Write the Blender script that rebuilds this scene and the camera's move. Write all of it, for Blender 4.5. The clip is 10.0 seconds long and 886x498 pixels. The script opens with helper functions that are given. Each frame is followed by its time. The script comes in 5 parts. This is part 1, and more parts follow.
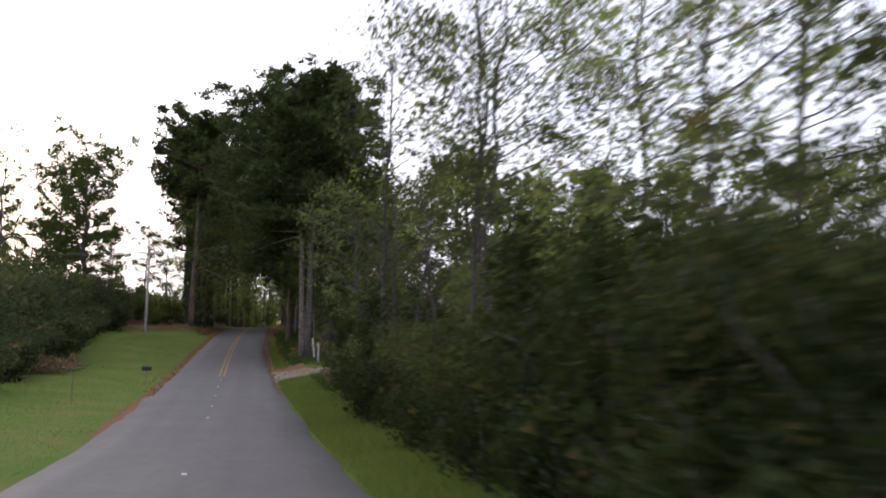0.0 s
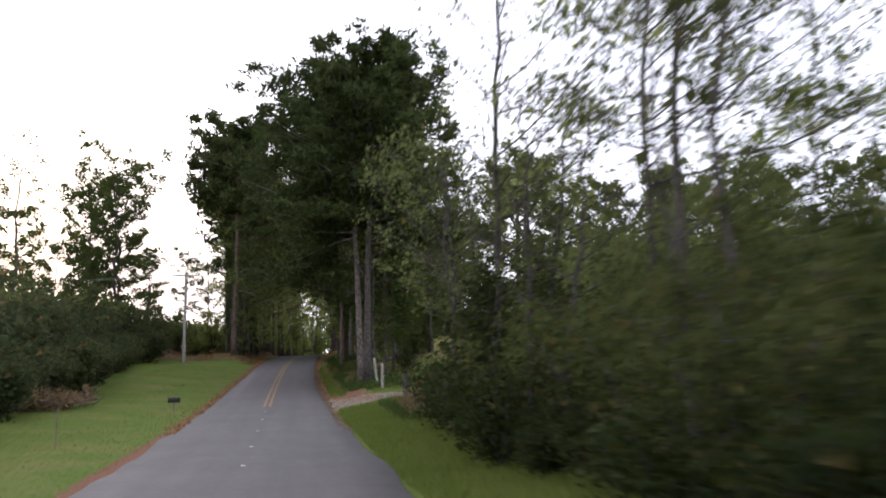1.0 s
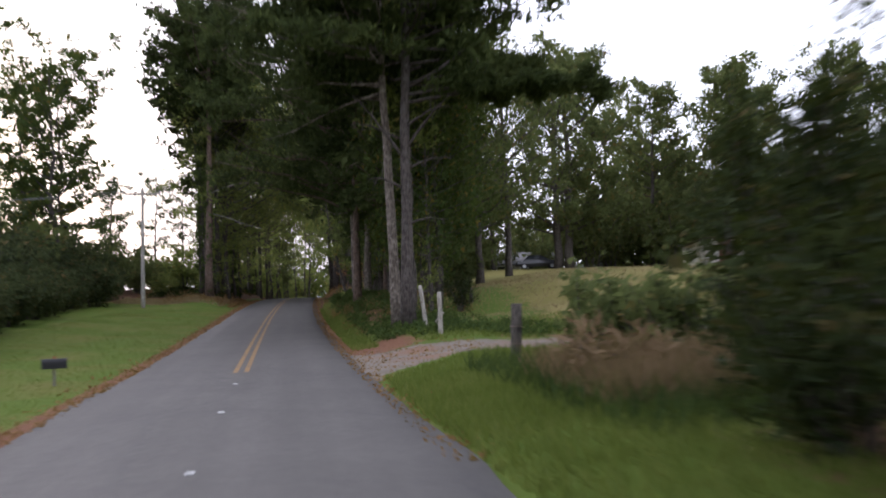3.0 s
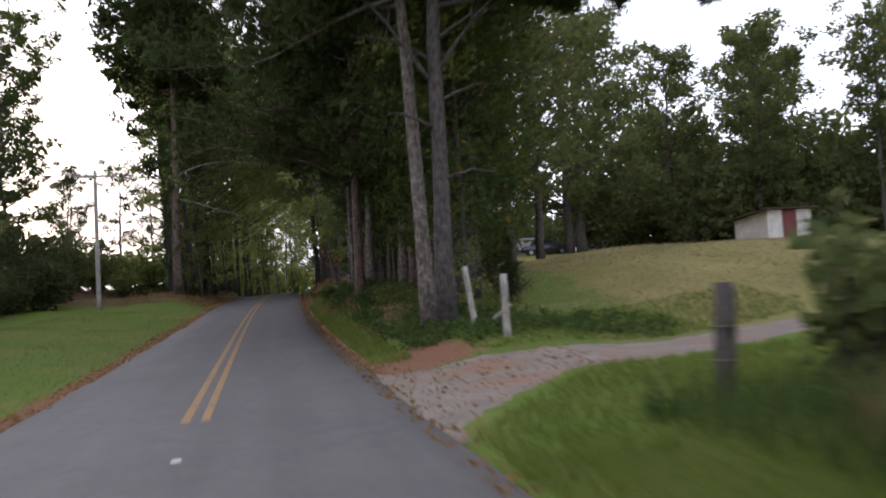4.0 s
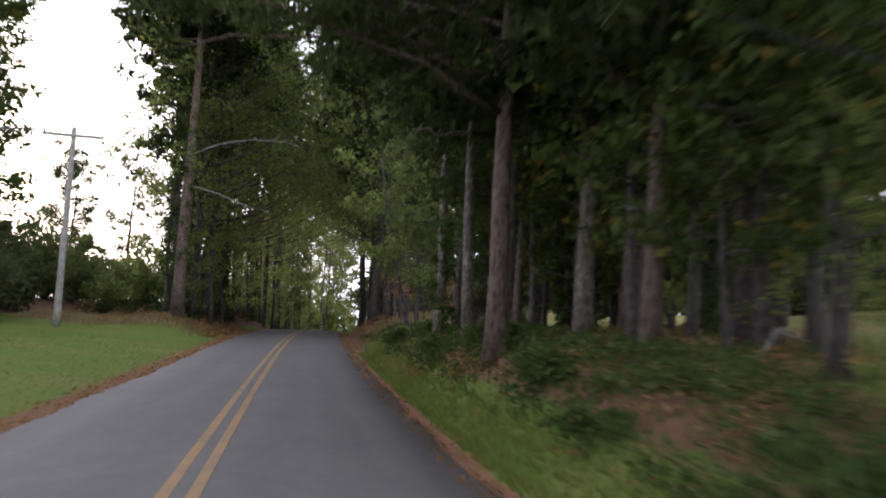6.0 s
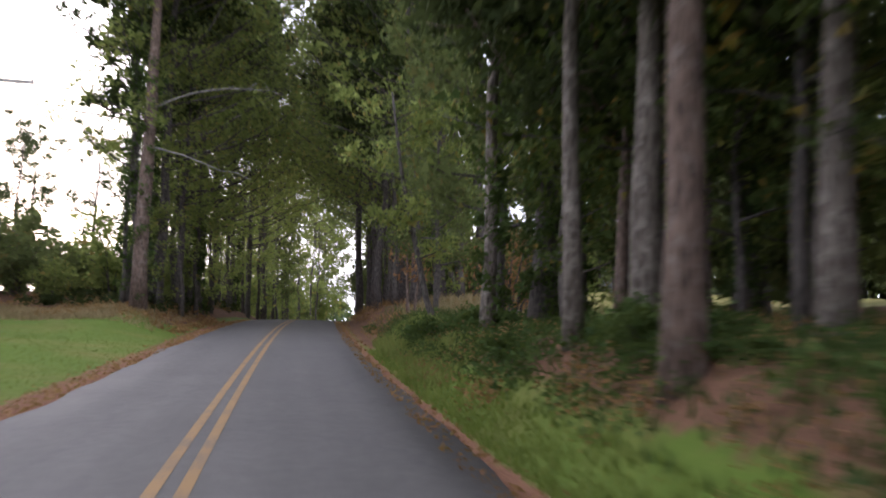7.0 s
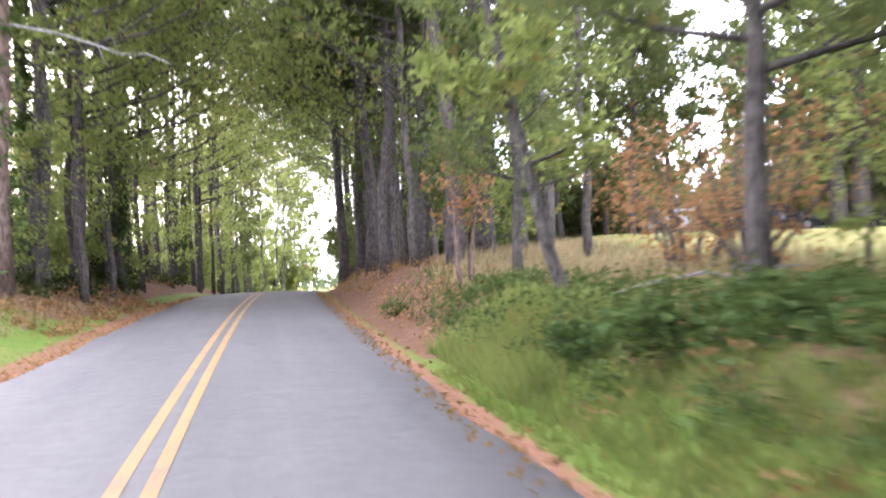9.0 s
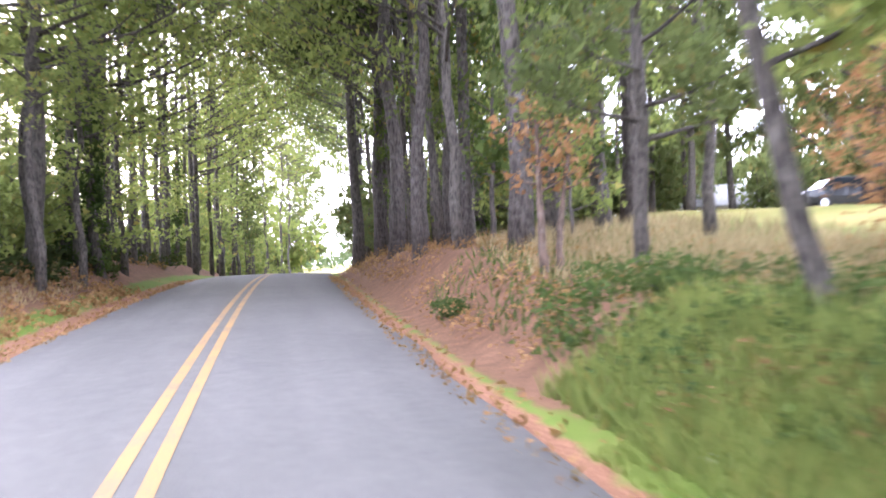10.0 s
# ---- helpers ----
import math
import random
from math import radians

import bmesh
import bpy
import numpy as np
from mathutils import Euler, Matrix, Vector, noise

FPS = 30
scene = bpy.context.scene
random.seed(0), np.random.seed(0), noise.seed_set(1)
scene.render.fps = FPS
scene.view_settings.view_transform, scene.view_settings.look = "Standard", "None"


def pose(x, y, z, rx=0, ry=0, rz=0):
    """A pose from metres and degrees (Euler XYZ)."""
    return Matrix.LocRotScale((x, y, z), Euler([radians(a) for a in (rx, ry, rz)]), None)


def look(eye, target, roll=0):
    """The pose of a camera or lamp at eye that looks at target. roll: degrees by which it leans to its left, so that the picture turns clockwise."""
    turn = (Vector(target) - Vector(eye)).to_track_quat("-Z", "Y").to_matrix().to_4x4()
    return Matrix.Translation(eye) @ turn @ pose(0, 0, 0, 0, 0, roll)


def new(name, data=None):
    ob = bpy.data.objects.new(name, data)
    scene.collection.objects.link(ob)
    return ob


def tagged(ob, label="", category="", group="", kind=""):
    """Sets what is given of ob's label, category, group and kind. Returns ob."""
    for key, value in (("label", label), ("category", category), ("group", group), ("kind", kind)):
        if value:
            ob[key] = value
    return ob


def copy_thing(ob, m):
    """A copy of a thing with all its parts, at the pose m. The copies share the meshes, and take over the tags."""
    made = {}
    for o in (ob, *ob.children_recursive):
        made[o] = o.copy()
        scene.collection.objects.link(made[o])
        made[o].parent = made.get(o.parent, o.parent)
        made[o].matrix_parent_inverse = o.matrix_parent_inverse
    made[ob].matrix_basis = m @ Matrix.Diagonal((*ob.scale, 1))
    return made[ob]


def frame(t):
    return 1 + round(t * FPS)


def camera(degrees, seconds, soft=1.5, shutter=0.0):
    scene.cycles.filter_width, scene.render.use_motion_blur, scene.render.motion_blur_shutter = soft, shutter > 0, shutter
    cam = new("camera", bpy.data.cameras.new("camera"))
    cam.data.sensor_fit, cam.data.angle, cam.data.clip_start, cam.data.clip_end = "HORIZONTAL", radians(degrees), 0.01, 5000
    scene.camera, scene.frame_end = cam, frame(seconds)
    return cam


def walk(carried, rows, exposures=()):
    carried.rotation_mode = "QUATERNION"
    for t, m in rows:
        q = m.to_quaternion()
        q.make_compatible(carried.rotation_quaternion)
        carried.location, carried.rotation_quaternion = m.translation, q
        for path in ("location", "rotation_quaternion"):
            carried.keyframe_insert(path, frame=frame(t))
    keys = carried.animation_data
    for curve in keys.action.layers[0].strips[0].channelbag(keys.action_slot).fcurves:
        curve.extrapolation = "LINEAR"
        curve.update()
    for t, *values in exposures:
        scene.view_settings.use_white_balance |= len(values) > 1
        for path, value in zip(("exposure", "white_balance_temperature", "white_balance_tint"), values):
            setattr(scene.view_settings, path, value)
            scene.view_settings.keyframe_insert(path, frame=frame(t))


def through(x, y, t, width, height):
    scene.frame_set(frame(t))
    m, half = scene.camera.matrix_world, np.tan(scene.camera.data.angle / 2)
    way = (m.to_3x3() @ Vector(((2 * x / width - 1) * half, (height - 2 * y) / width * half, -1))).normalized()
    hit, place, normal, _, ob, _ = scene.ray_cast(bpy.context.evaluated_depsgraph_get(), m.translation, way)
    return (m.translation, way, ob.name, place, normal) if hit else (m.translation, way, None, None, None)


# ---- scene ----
cam = camera(52.0, 10.0, soft=1.8, shutter=0.8)
ROWS = [
    (0, 1.775, 4.466, 3.168, -11.58, 4.54, 1.05),
    (0.5, 1.709, 9.439, 2.707, -10.32, 5.17, 0.83),
    (1, 1.636, 14.341, 2.348, -8.89, 6.29, -1.09),
    (1.5, 1.559, 19.178, 2.073, -8.17, 6.51, -0.70),
    (2, 1.479, 23.954, 1.865, -6.68, 5.51, 0.08),
    (2.5, 1.398, 28.671, 1.715, -7.48, 5.68, -1.44),
    (2.7, 1.366, 30.541, 1.668, -8.80, 3.58, -2.08),
    (3.8, 1.198, 40.646, 1.522, -10.21, 2.49, -2.18),
    (4, 1.169, 42.448, 1.512, -10.81, 2.46, -3.57),
    (4.5, 1.103, 46.902, 1.507, -9.41, 3.37, -0.37),
    (5, 1.043, 51.273, 1.524, -9.06, 5.36, 0.97),
    (5.5, 0.991, 55.552, 1.561, -8.67, 5.69, 2.31),
    (7, 0.893, 67.700, 1.755, -9.56, 4.75, 1.09),
    (7.4, 0.882, 70.724, 1.822, -9.75, 3.55, -0.95),
    (8, 0.877, 75.052, 1.928, -10.68, 2.82, -1.31),
    (8.4, 0.881, 77.781, 2.001, -11.45, 4.12, -1.10),
    (9, 0.897, 81.609, 2.111, -11.94, 2.02, -2.06),
    (9.5, 0.918, 84.526, 2.200, -11.71, 1.69, 0.28),
    (10, 0.943, 87.166, 2.283, -11.71, 0.71, -1.73),
]
EXPOSURES = [(0.0, 0.02, 6150, 19), (1.0, 0.26, 6150, 19), (2.5, 0.3, 6100, 19), (4.0, 0.2, 6050, 19), (5.0, 0.58, 6050, 18), (5.7, 0.62, 6050, 18), (7.0, 1.05, 6050, 20), (8.0, 2.0, 6050, 22), (8.5, 2.35, 6000, 23), (9.0, 2.85, 5950, 23), (10.0, 3.05, 5800, 23)]
walk(cam, [(t, pose(x, y, z, 90 + pitch, 0, yaw) @ pose(0, 0, 0, 0, 0, roll)) for t, x, y, z, yaw, pitch, roll in ROWS], EXPOSURES)

# ---------------- sky and sun: an overcast evening, the light low ahead ----------------
SUN_UP, SUN_TURN = 9.0, -24.0
world = bpy.data.worlds.new("sky")
scene.world = world
world.use_nodes = True
wn, wl = world.node_tree.nodes, world.node_tree.links
wn.clear()
sky = wn.new("ShaderNodeTexSky")
sky.sky_type = "NISHITA"
sky.sun_disc = False
sky.sun_elevation, sky.sun_rotation = radians(SUN_UP), radians(SUN_TURN)
sky.air_density, sky.dust_density, sky.ozone_density = 1.0, 4.0, 1.0
tint = wn.new("ShaderNodeMix")
tint.data_type = "RGBA"
tint.inputs["Factor"].default_value = 0.78
tint.inputs["B"].default_value = (10.8, 11.2, 12.2, 1)
back = wn.new("ShaderNodeBackground")
back.inputs["Strength"].default_value = 0.15
wout = wn.new("ShaderNodeOutputWorld")
wl.new(sky.outputs["Color"], tint.inputs["A"])
wl.new(tint.outputs["Result"], back.inputs["Color"])
wl.new(back.outputs["Background"], wout.inputs["Surface"])

sun = new("sun", bpy.data.lights.new("sun", "SUN"))
sun.data.energy, sun.data.angle, sun.data.color = 0.55, radians(20), (1.0, 0.93, 0.82)
sun_way = Vector((math.sin(radians(SUN_TURN)) * math.cos(radians(SUN_UP)), math.cos(radians(SUN_TURN)) * math.cos(radians(SUN_UP)), math.sin(radians(SUN_UP))))
sun.matrix_world = look(sun_way * 80, (0, 0, 0))

# ---------------- materials ----------------


def node_material(name, rough=0.8):
    m = bpy.data.materials.new(name)
    m.use_nodes = True
    n, l = m.node_tree.nodes, m.node_tree.links
    b = n["Principled BSDF"]
    b.inputs["Roughness"].default_value = rough
    b.inputs["Specular IOR Level"].default_value = 0.3
    return m, n, l, b


def noise_node(n, l, scale, detail=4.0, rough=0.55, coords=None):
    x = n.new("ShaderNodeTexNoise")
    x.inputs["Scale"].default_value, x.inputs["Detail"].default_value, x.inputs["Roughness"].default_value = scale, detail, rough
    if coords is None:
        geo = n.new("ShaderNodeNewGeometry")
        coords = geo.outputs["Position"]
    l.new(coords, x.inputs["Vector"])
    return x


def ramp_node(n, l, source, stops):
    r = n.new("ShaderNodeValToRGB")
    e = r.color_ramp.elements
    while len(e) < len(stops):
        e.new(0.5)
    for k, (at, colour) in enumerate(stops):
        e[k].position = at
        e[k].color = (*colour, 1) if len(colour) == 3 else colour
    l.new(source, r.inputs["Fac"])
    return r


def mix_node(n, l, fac, a, b, mode="MIX"):
    x = n.new("ShaderNodeMix")
    x.data_type, x.blend_type = "RGBA", mode
    for value, key in ((fac, "Factor"), (a, "A"), (b, "B")):
        if isinstance(value, bpy.types.NodeSocket):
            l.new(value, x.inputs[key])
        elif isinstance(value, (int, float)):
            x.inputs[key].default_value = value
        else:
            x.inputs[key].default_value = (*value, 1)
    return x.outputs["Result"]


def math_node(n, l, op, a, b=0.0, clamp=False):
    x = n.new("ShaderNodeMath")
    x.operation, x.use_clamp = op, clamp
    for k, value in enumerate((a, b)):
        if isinstance(value, bpy.types.NodeSocket):
            l.new(value, x.inputs[k])
        else:
            x.inputs[k].default_value = value
    return x.outputs[0]


def bump_node(n, l, height, b, strength=0.5, distance=0.02):
    x = n.new("ShaderNodeBump")
    x.inputs["Strength"].default_value, x.inputs["Distance"].default_value = strength, distance
    l.new(height, x.inputs["Height"])
    l.new(x.outputs["Normal"], b.inputs["Normal"])


def grainy(name, dark, light, scale=6.0, fine=60.0, rough=0.85, bump=0.5, distance=0.01, stain=None):
    """A plain surface with blotches, grain and relief."""
    m, n, l, b = node_material(name, rough)
    big, small = noise_node(n, l, scale), noise_node(n, l, fine, 3)
    both = math_node(n, l, "MULTIPLY_ADD", small.outputs["Fac"], 0.45)
    n_add = both.node
    l.new(math_node(n, l, "MULTIPLY", big.outputs["Fac"], 0.55), n_add.inputs[2])
    colour = ramp_node(n, l, both, [(0.3, dark), (0.7, light)]).outputs["Color"]
    if stain:
        st = noise_node(n, l, scale * 0.35, 5)
        colour = mix_node(n, l, ramp_node(n, l, st.outputs["Fac"], [(0.5, (0, 0, 0)), (0.68, (1, 1, 1))]).outputs["Color"], colour, stain)
    l.new(colour, b.inputs["Base Color"])
    bump_node(n, l, small.outputs["Fac"], b, bump, distance)
    return m


def leafy(name, dark, mid, light, through=0.35, rough=0.75, odd=None, glow=(0.16, 0.2, 0.03)):
    """Leaves: every leaf a little different, clumps of lighter and darker growth, light coming through."""
    m, n, l, b = node_material(name, rough)
    b.inputs["Specular IOR Level"].default_value = 0.05
    geo = n.new("ShaderNodeNewGeometry")
    clump = noise_node(n, l, 0.55, 3)
    info = n.new("ShaderNodeObjectInfo")
    v = math_node(n, l, "MULTIPLY_ADD", geo.outputs["Random Per Island"], 0.45)
    l.new(math_node(n, l, "MULTIPLY_ADD", clump.outputs["Fac"], 0.75), v.node.inputs[2])
    l.new(math_node(n, l, "MULTIPLY", info.outputs["Random"], 0.16), v.node.inputs[2].links[0].from_node.inputs[2])
    colour = ramp_node(n, l, v, [(0.3, dark), (0.62, mid), (0.95, light)]).outputs["Color"]
    if odd:
        colour = mix_node(n, l, ramp_node(n, l, geo.outputs["Random Per Island"], [(0.9, (0, 0, 0)), (0.97, (1, 1, 1))]).outputs["Color"], colour, odd)
    l.new(colour, b.inputs["Base Color"])
    t = n.new("ShaderNodeBsdfTranslucent")
    l.new(mix_node(n, l, 0.5, colour, glow), t.inputs["Color"])
    mixed = n.new("ShaderNodeMixShader")
    mixed.inputs["Fac"].default_value = through
    l.new(b.outputs["BSDF"], mixed.inputs[1])
    l.new(t.outputs["BSDF"], mixed.inputs[2])
    l.new(mixed.outputs["Shader"], n["Material Output"].inputs["Surface"])
    return m


def bark(name, dark, light, scale=7.0, pale=None):
    """Ridged bark: long plates up the trunk, pale lichen where given."""
    m, n, l, b = node_material(name, 0.9)
    tex = n.new("ShaderNodeTexCoord")
    mp = n.new("ShaderNodeMapping")
    mp.inputs["Scale"].default_value = (1, 1, 0.22)
    l.new(tex.outputs["Object"], mp.inputs["Vector"])
    ridge = noise_node(n, l, scale, 5, 0.6, mp.outputs["Vector"])
    cell = n.new("ShaderNodeTexVoronoi")
    cell.inputs["Scale"].default_value = scale * 1.6
    l.new(mp.outputs["Vector"], cell.inputs["Vector"])
    h = math_node(n, l, "ADD", math_node(n, l, "MULTIPLY", ridge.outputs["Fac"], 0.6), math_node(n, l, "MULTIPLY", cell.outputs["Distance"], 0.6))
    colour = ramp_node(n, l, h, [(0.35, dark), (0.75, light)]).outputs["Color"]
    if pale:
        sp = noise_node(n, l, 5.5, 6, 0.65, tex.outputs["Object"])
        colour = mix_node(n, l, ramp_node(n, l, sp.outputs["Fac"], [(0.5, (0, 0, 0)), (0.72, (0.9, 0.9, 0.9))]).outputs["Color"], colour, pale)
    l.new(colour, b.inputs["Base Color"])
    bump_node(n, l, h, b, 0.9, 0.04)
    return m


PINE = leafy("pine_needles", (0.014, 0.022, 0.008), (0.034, 0.049, 0.016), (0.08, 0.1, 0.03), 0.25, glow=(0.16, 0.2, 0.07))
OAK = leafy("oak_leaves", (0.018, 0.032, 0.012), (0.042, 0.068, 0.02), (0.088, 0.112, 0.032), 0.32, odd=(0.2, 0.13, 0.03))
LIGHT = leafy("light_leaves", (0.046, 0.068, 0.021), (0.105, 0.136, 0.039), (0.185, 0.208, 0.062), 0.66, odd=(0.24, 0.15, 0.05), glow=(0.37, 0.43, 0.12))
# the hedge's deep shade is put into this leaf colour, darker than real foliage
SHADED_SHRUB = leafy("shaded_shrub_leaves", (0.01, 0.015, 0.007), (0.018, 0.027, 0.01), (0.036, 0.047, 0.016), 0.16, odd=(0.07, 0.052, 0.02))
IVY = leafy("ivy_leaves", (0.02, 0.036, 0.014), (0.04, 0.068, 0.02), (0.08, 0.11, 0.03), 0.22)
BROWN = leafy("dry_leaves", (0.12, 0.06, 0.03), (0.24, 0.12, 0.06), (0.34, 0.2, 0.1), 0.4)
RUSSET = leafy("russet_leaves", (0.14, 0.07, 0.03), (0.26, 0.135, 0.06), (0.36, 0.22, 0.11), 0.45, glow=(0.32, 0.18, 0.07))
BRACKEN = leafy("dry_weeds", (0.09, 0.055, 0.035), (0.17, 0.11, 0.065), (0.25, 0.17, 0.1), 0.25)
HEDGE = leafy("hedge_leaves", (0.022, 0.031, 0.012), (0.045, 0.06, 0.02), (0.095, 0.105, 0.036), 0.3, odd=(0.13, 0.095, 0.03), glow=(0.17, 0.19, 0.05))
THICKET = leafy("thicket_leaves", (0.018, 0.028, 0.013), (0.04, 0.056, 0.024), (0.085, 0.1, 0.042), 0.3, odd=(0.13, 0.09, 0.035), glow=(0.15, 0.17, 0.06))
BRUSH = leafy("woodland_leaves", (0.035, 0.05, 0.019), (0.076, 0.098, 0.036), (0.13, 0.15, 0.058), 0.45, odd=(0.16, 0.11, 0.04), glow=(0.24, 0.28, 0.085))
FARLEAF = leafy("far_leaves", (0.03, 0.05, 0.025), (0.06, 0.085, 0.04), (0.1, 0.12, 0.06), 0.2)
GRASS = leafy("grass_blades", (0.068, 0.1, 0.02), (0.11, 0.15, 0.032), (0.17, 0.195, 0.055), 0.4, glow=(0.2, 0.25, 0.04))
HAY = leafy("dry_grass", (0.14, 0.11, 0.055), (0.24, 0.185, 0.095), (0.34, 0.27, 0.15), 0.3, glow=(0.3, 0.25, 0.12))
BARK_PINE = bark("pine_bark", (0.02, 0.016, 0.014), (0.085, 0.07, 0.061), 15, (0.125, 0.115, 0.105))
BARK_RED = bark("red_pine_bark", (0.034, 0.022, 0.017), (0.155, 0.106, 0.08), 13, (0.185, 0.15, 0.125))
BARK_DARK = bark("dark_bark", (0.02, 0.017, 0.015), (0.095, 0.08, 0.068), 16, (0.13, 0.118, 0.1))
BARK_PALE = bark("pale_bark", (0.04, 0.031, 0.025), (0.168, 0.14, 0.113), 14, (0.31, 0.272, 0.232))
DEADWOOD = bark("dead_wood", (0.1, 0.09, 0.08), (0.25, 0.232, 0.21), 14)
POSTWOOD = bark("weathered_wood", (0.15, 0.135, 0.112), (0.39, 0.36, 0.31), 16)
POLEWOOD = bark("pole_wood", (0.2, 0.185, 0.165), (0.4, 0.375, 0.335), 12)

# ---------------- the lie of the land ----------------
# Along the road: its centre and its height at a distance v; across: u from the centre.
BEND = [0.5844, 0.9213, -0.544, 0.1266]
RISE = [-0.4309, 0.2956, -0.6494, 1.5693, 0.8842, 0.0711]
HALF = 2.75


def centre(v):
    v = np.asarray(v, float)
    w = np.clip(v, -20, 134)
    k = (w - 60) / 60
    slope = (np.polyval(np.polyder(BEND), (134 - 60) / 60)) / 60
    return np.polyval(BEND, k) + np.minimum(np.maximum(v - 134, 0), 60) * slope + 0.0022 * np.minimum(np.maximum(v - 134, 0), 60) ** 2


def height(v):
    v = np.asarray(v, float)
    w = np.clip(v, 0, 130)
    k = (w - 60) / 60
    first = np.polyval(np.polyder(RISE), -1.0) / 60
    over = np.maximum(v - 130, 0)
    under = np.minimum(v, 0)
    return np.polyval(RISE, k) + first * 12 * (1 - np.exp(under / 12)) * -1 - 3.2 * (1 - np.exp(-(over / 45) ** 2))


def step(a, b, x):
    k = np.clip((np.asarray(x, float) - a) / (b - a), 0, 1)
    return k * k * (3 - 2 * k)


def land(u, v):
    """The ground's height."""
    u, v = np.broadcast_arrays(np.asarray(u, float), np.asarray(v, float))
    z = height(v)
    out = np.abs(u) - HALF
    s = np.maximum(out, 0)
    # the lawn beside the road, then the wooded bank
    lawn = 0.035 * s + 0.02 * s * step(50, 85, v)
    bank = lawn + 0.72 * step(0.6, 2.6, s) * (1 - 0.6 * step(3, 6, s) * (1 - step(104, 112, v))) * step(95, 106, v)
    near = np.minimum(bank, 1.3 + 0.01 * s)
    # the other side: verge, drive, bank under the pines
    flat = 1 - step(60, 66, v)
    verge = 0.07 * np.where(s < 2.7, s, 2.7 + (s - 2.7) * (1 - 0.85 * flat)) + 0.28 * step(56, 60, v) * step(0.6, 2.0, s) * (1 - flat * step(3.2, 5.5, s))
    cut = (0.09 * s + (0.95 - 0.3 * step(79, 86, v) * (1 - step(98, 105, v))) * step(0.4, 1.9, s)) * step(62, 71, v)
    cut = cut * (1 - 0.35 * step(108, 126, v))
    right = np.maximum(verge * (1 - step(66, 74, v)), cut)
    right = np.minimum(right, 1.7 + 0.01 * s)
    zz = z + np.where(u < 0, near, right)
    # the field: a low hill
    x = centre(v) + u
    hill = 0.5 + 2.2 * step(57, 77, v) - 0.25 * step(77, 90, v) + 0.045 * np.clip(v - 88, 0, 45) - 1.7 * step(121, 138, v) - 1.6 * step(30, 80, x)
    hill = np.where(v < 57, height(v) + 0.25, hill - 0.25 * (1 - step(57, 64, v)))
    zz = zz + (hill - zz) * step(8.5, 16, u) * step(52, 62, v)
    # far away the land levels out
    far = step(60, 260, np.maximum(np.abs(u), np.abs(v - 60)))
    zz = zz * (1 - far) + far * (-1.5)
    zz = zz + 0.05 * np.sin(u * 0.9 + v * 0.35) * np.cos(v * 0.53 - u * 0.2) * step(0.4, 3, s)
    return np.where(s > 0, zz, z - 0.07)


def spot(u, v, sink=0.0):
    """A place on the ground."""
    return float(centre(v) + u), float(v), float(land(u, v)) - sink


# ---------------- mesh helpers ----------------


def part(name, data, material, parent=None, label=""):
    """One mesh object: from (verts, faces), or from a bmesh."""
    me = bpy.data.meshes.new(name)
    if isinstance(data, bmesh.types.BMesh):
        data.to_mesh(me)
        data.free()
    else:
        me.from_pydata(data[0], [], data[1])
    for m in material if isinstance(material, (list, tuple)) else (material,):
        me.materials.append(m)
    ob = new(name, me)
    if parent is not None:
        ob.parent = parent
    if label:
        ob["label"] = label
    return ob


def smooth(ob):
    ob.data.polygons.foreach_set("use_smooth", [True] * len(ob.data.polygons))
    return ob


def thing(name, at, turn=0.0, size=1.0):
    ob = new(name)
    ob.empty_display_size = 0.2
    ob.matrix_basis = pose(*at, 0, 0, turn) @ Matrix.Scale(size, 4)
    return ob


def box(bm, x0, y0, z0, x1, y1, z1, bevel=0.0, m=None):
    r = bmesh.ops.create_cube(bm, size=1.0)
    mat = Matrix.Translation(((x0 + x1) / 2, (y0 + y1) / 2, (z0 + z1) / 2)) @ Matrix.Diagonal((x1 - x0, y1 - y0, z1 - z0, 1))
    bmesh.ops.transform(bm, matrix=(m @ mat) if m else mat, verts=r["verts"])
    if bevel:
        edges = list({e for v in r["verts"] for e in v.link_edges})
        bmesh.ops.bevel(bm, geom=edges, offset=bevel, segments=2, affect="EDGES")
    return bm


def tube(points, radii, sides=8, knots=0.0, rng=None):
    """Vertices and faces of a tapered limb through the points."""
    p = np.asarray(points, float)
    d = np.gradient(p, axis=0)
    d /= np.linalg.norm(d, axis=1)[:, None] + 1e-9
    ref = np.where(np.abs(d[:, 2:3]) > 0.9, [[1.0, 0, 0]], [[0, 0, 1.0]])
    a = np.cross(d, ref)
    a /= np.linalg.norm(a, axis=1)[:, None] + 1e-9
    b = np.cross(d, a)
    ang = np.linspace(0, 2 * np.pi, sides, endpoint=False)
    r = np.asarray(radii, float)[:, None]
    if knots and rng is not None:
        r = r * (1 + knots * rng.standard_normal((len(p), sides)))
    v = p[:, None] + r[..., None] * (np.cos(ang)[None, :, None] * a[:, None] + np.sin(ang)[None, :, None] * b[:, None])
    verts = v.reshape(-1, 3)
    faces = []
    for i in range(len(p) - 1):
        for k in range(sides):
            q = (k + 1) % sides
            faces.append((i * sides + k, i * sides + q, (i + 1) * sides + q, (i + 1) * sides + k))
    faces.append(tuple(range(sides))[::-1])
    faces.append(tuple((len(p) - 1) * sides + k for k in range(sides)))
    return verts, faces


def join(pieces):
    verts, faces, n = [], [], 0
    for v, f in pieces:
        verts.append(np.asarray(v, float))
        faces.extend([tuple(i + n for i in q) for q in f])
        n += len(v)
    return np.concatenate(verts).tolist(), faces


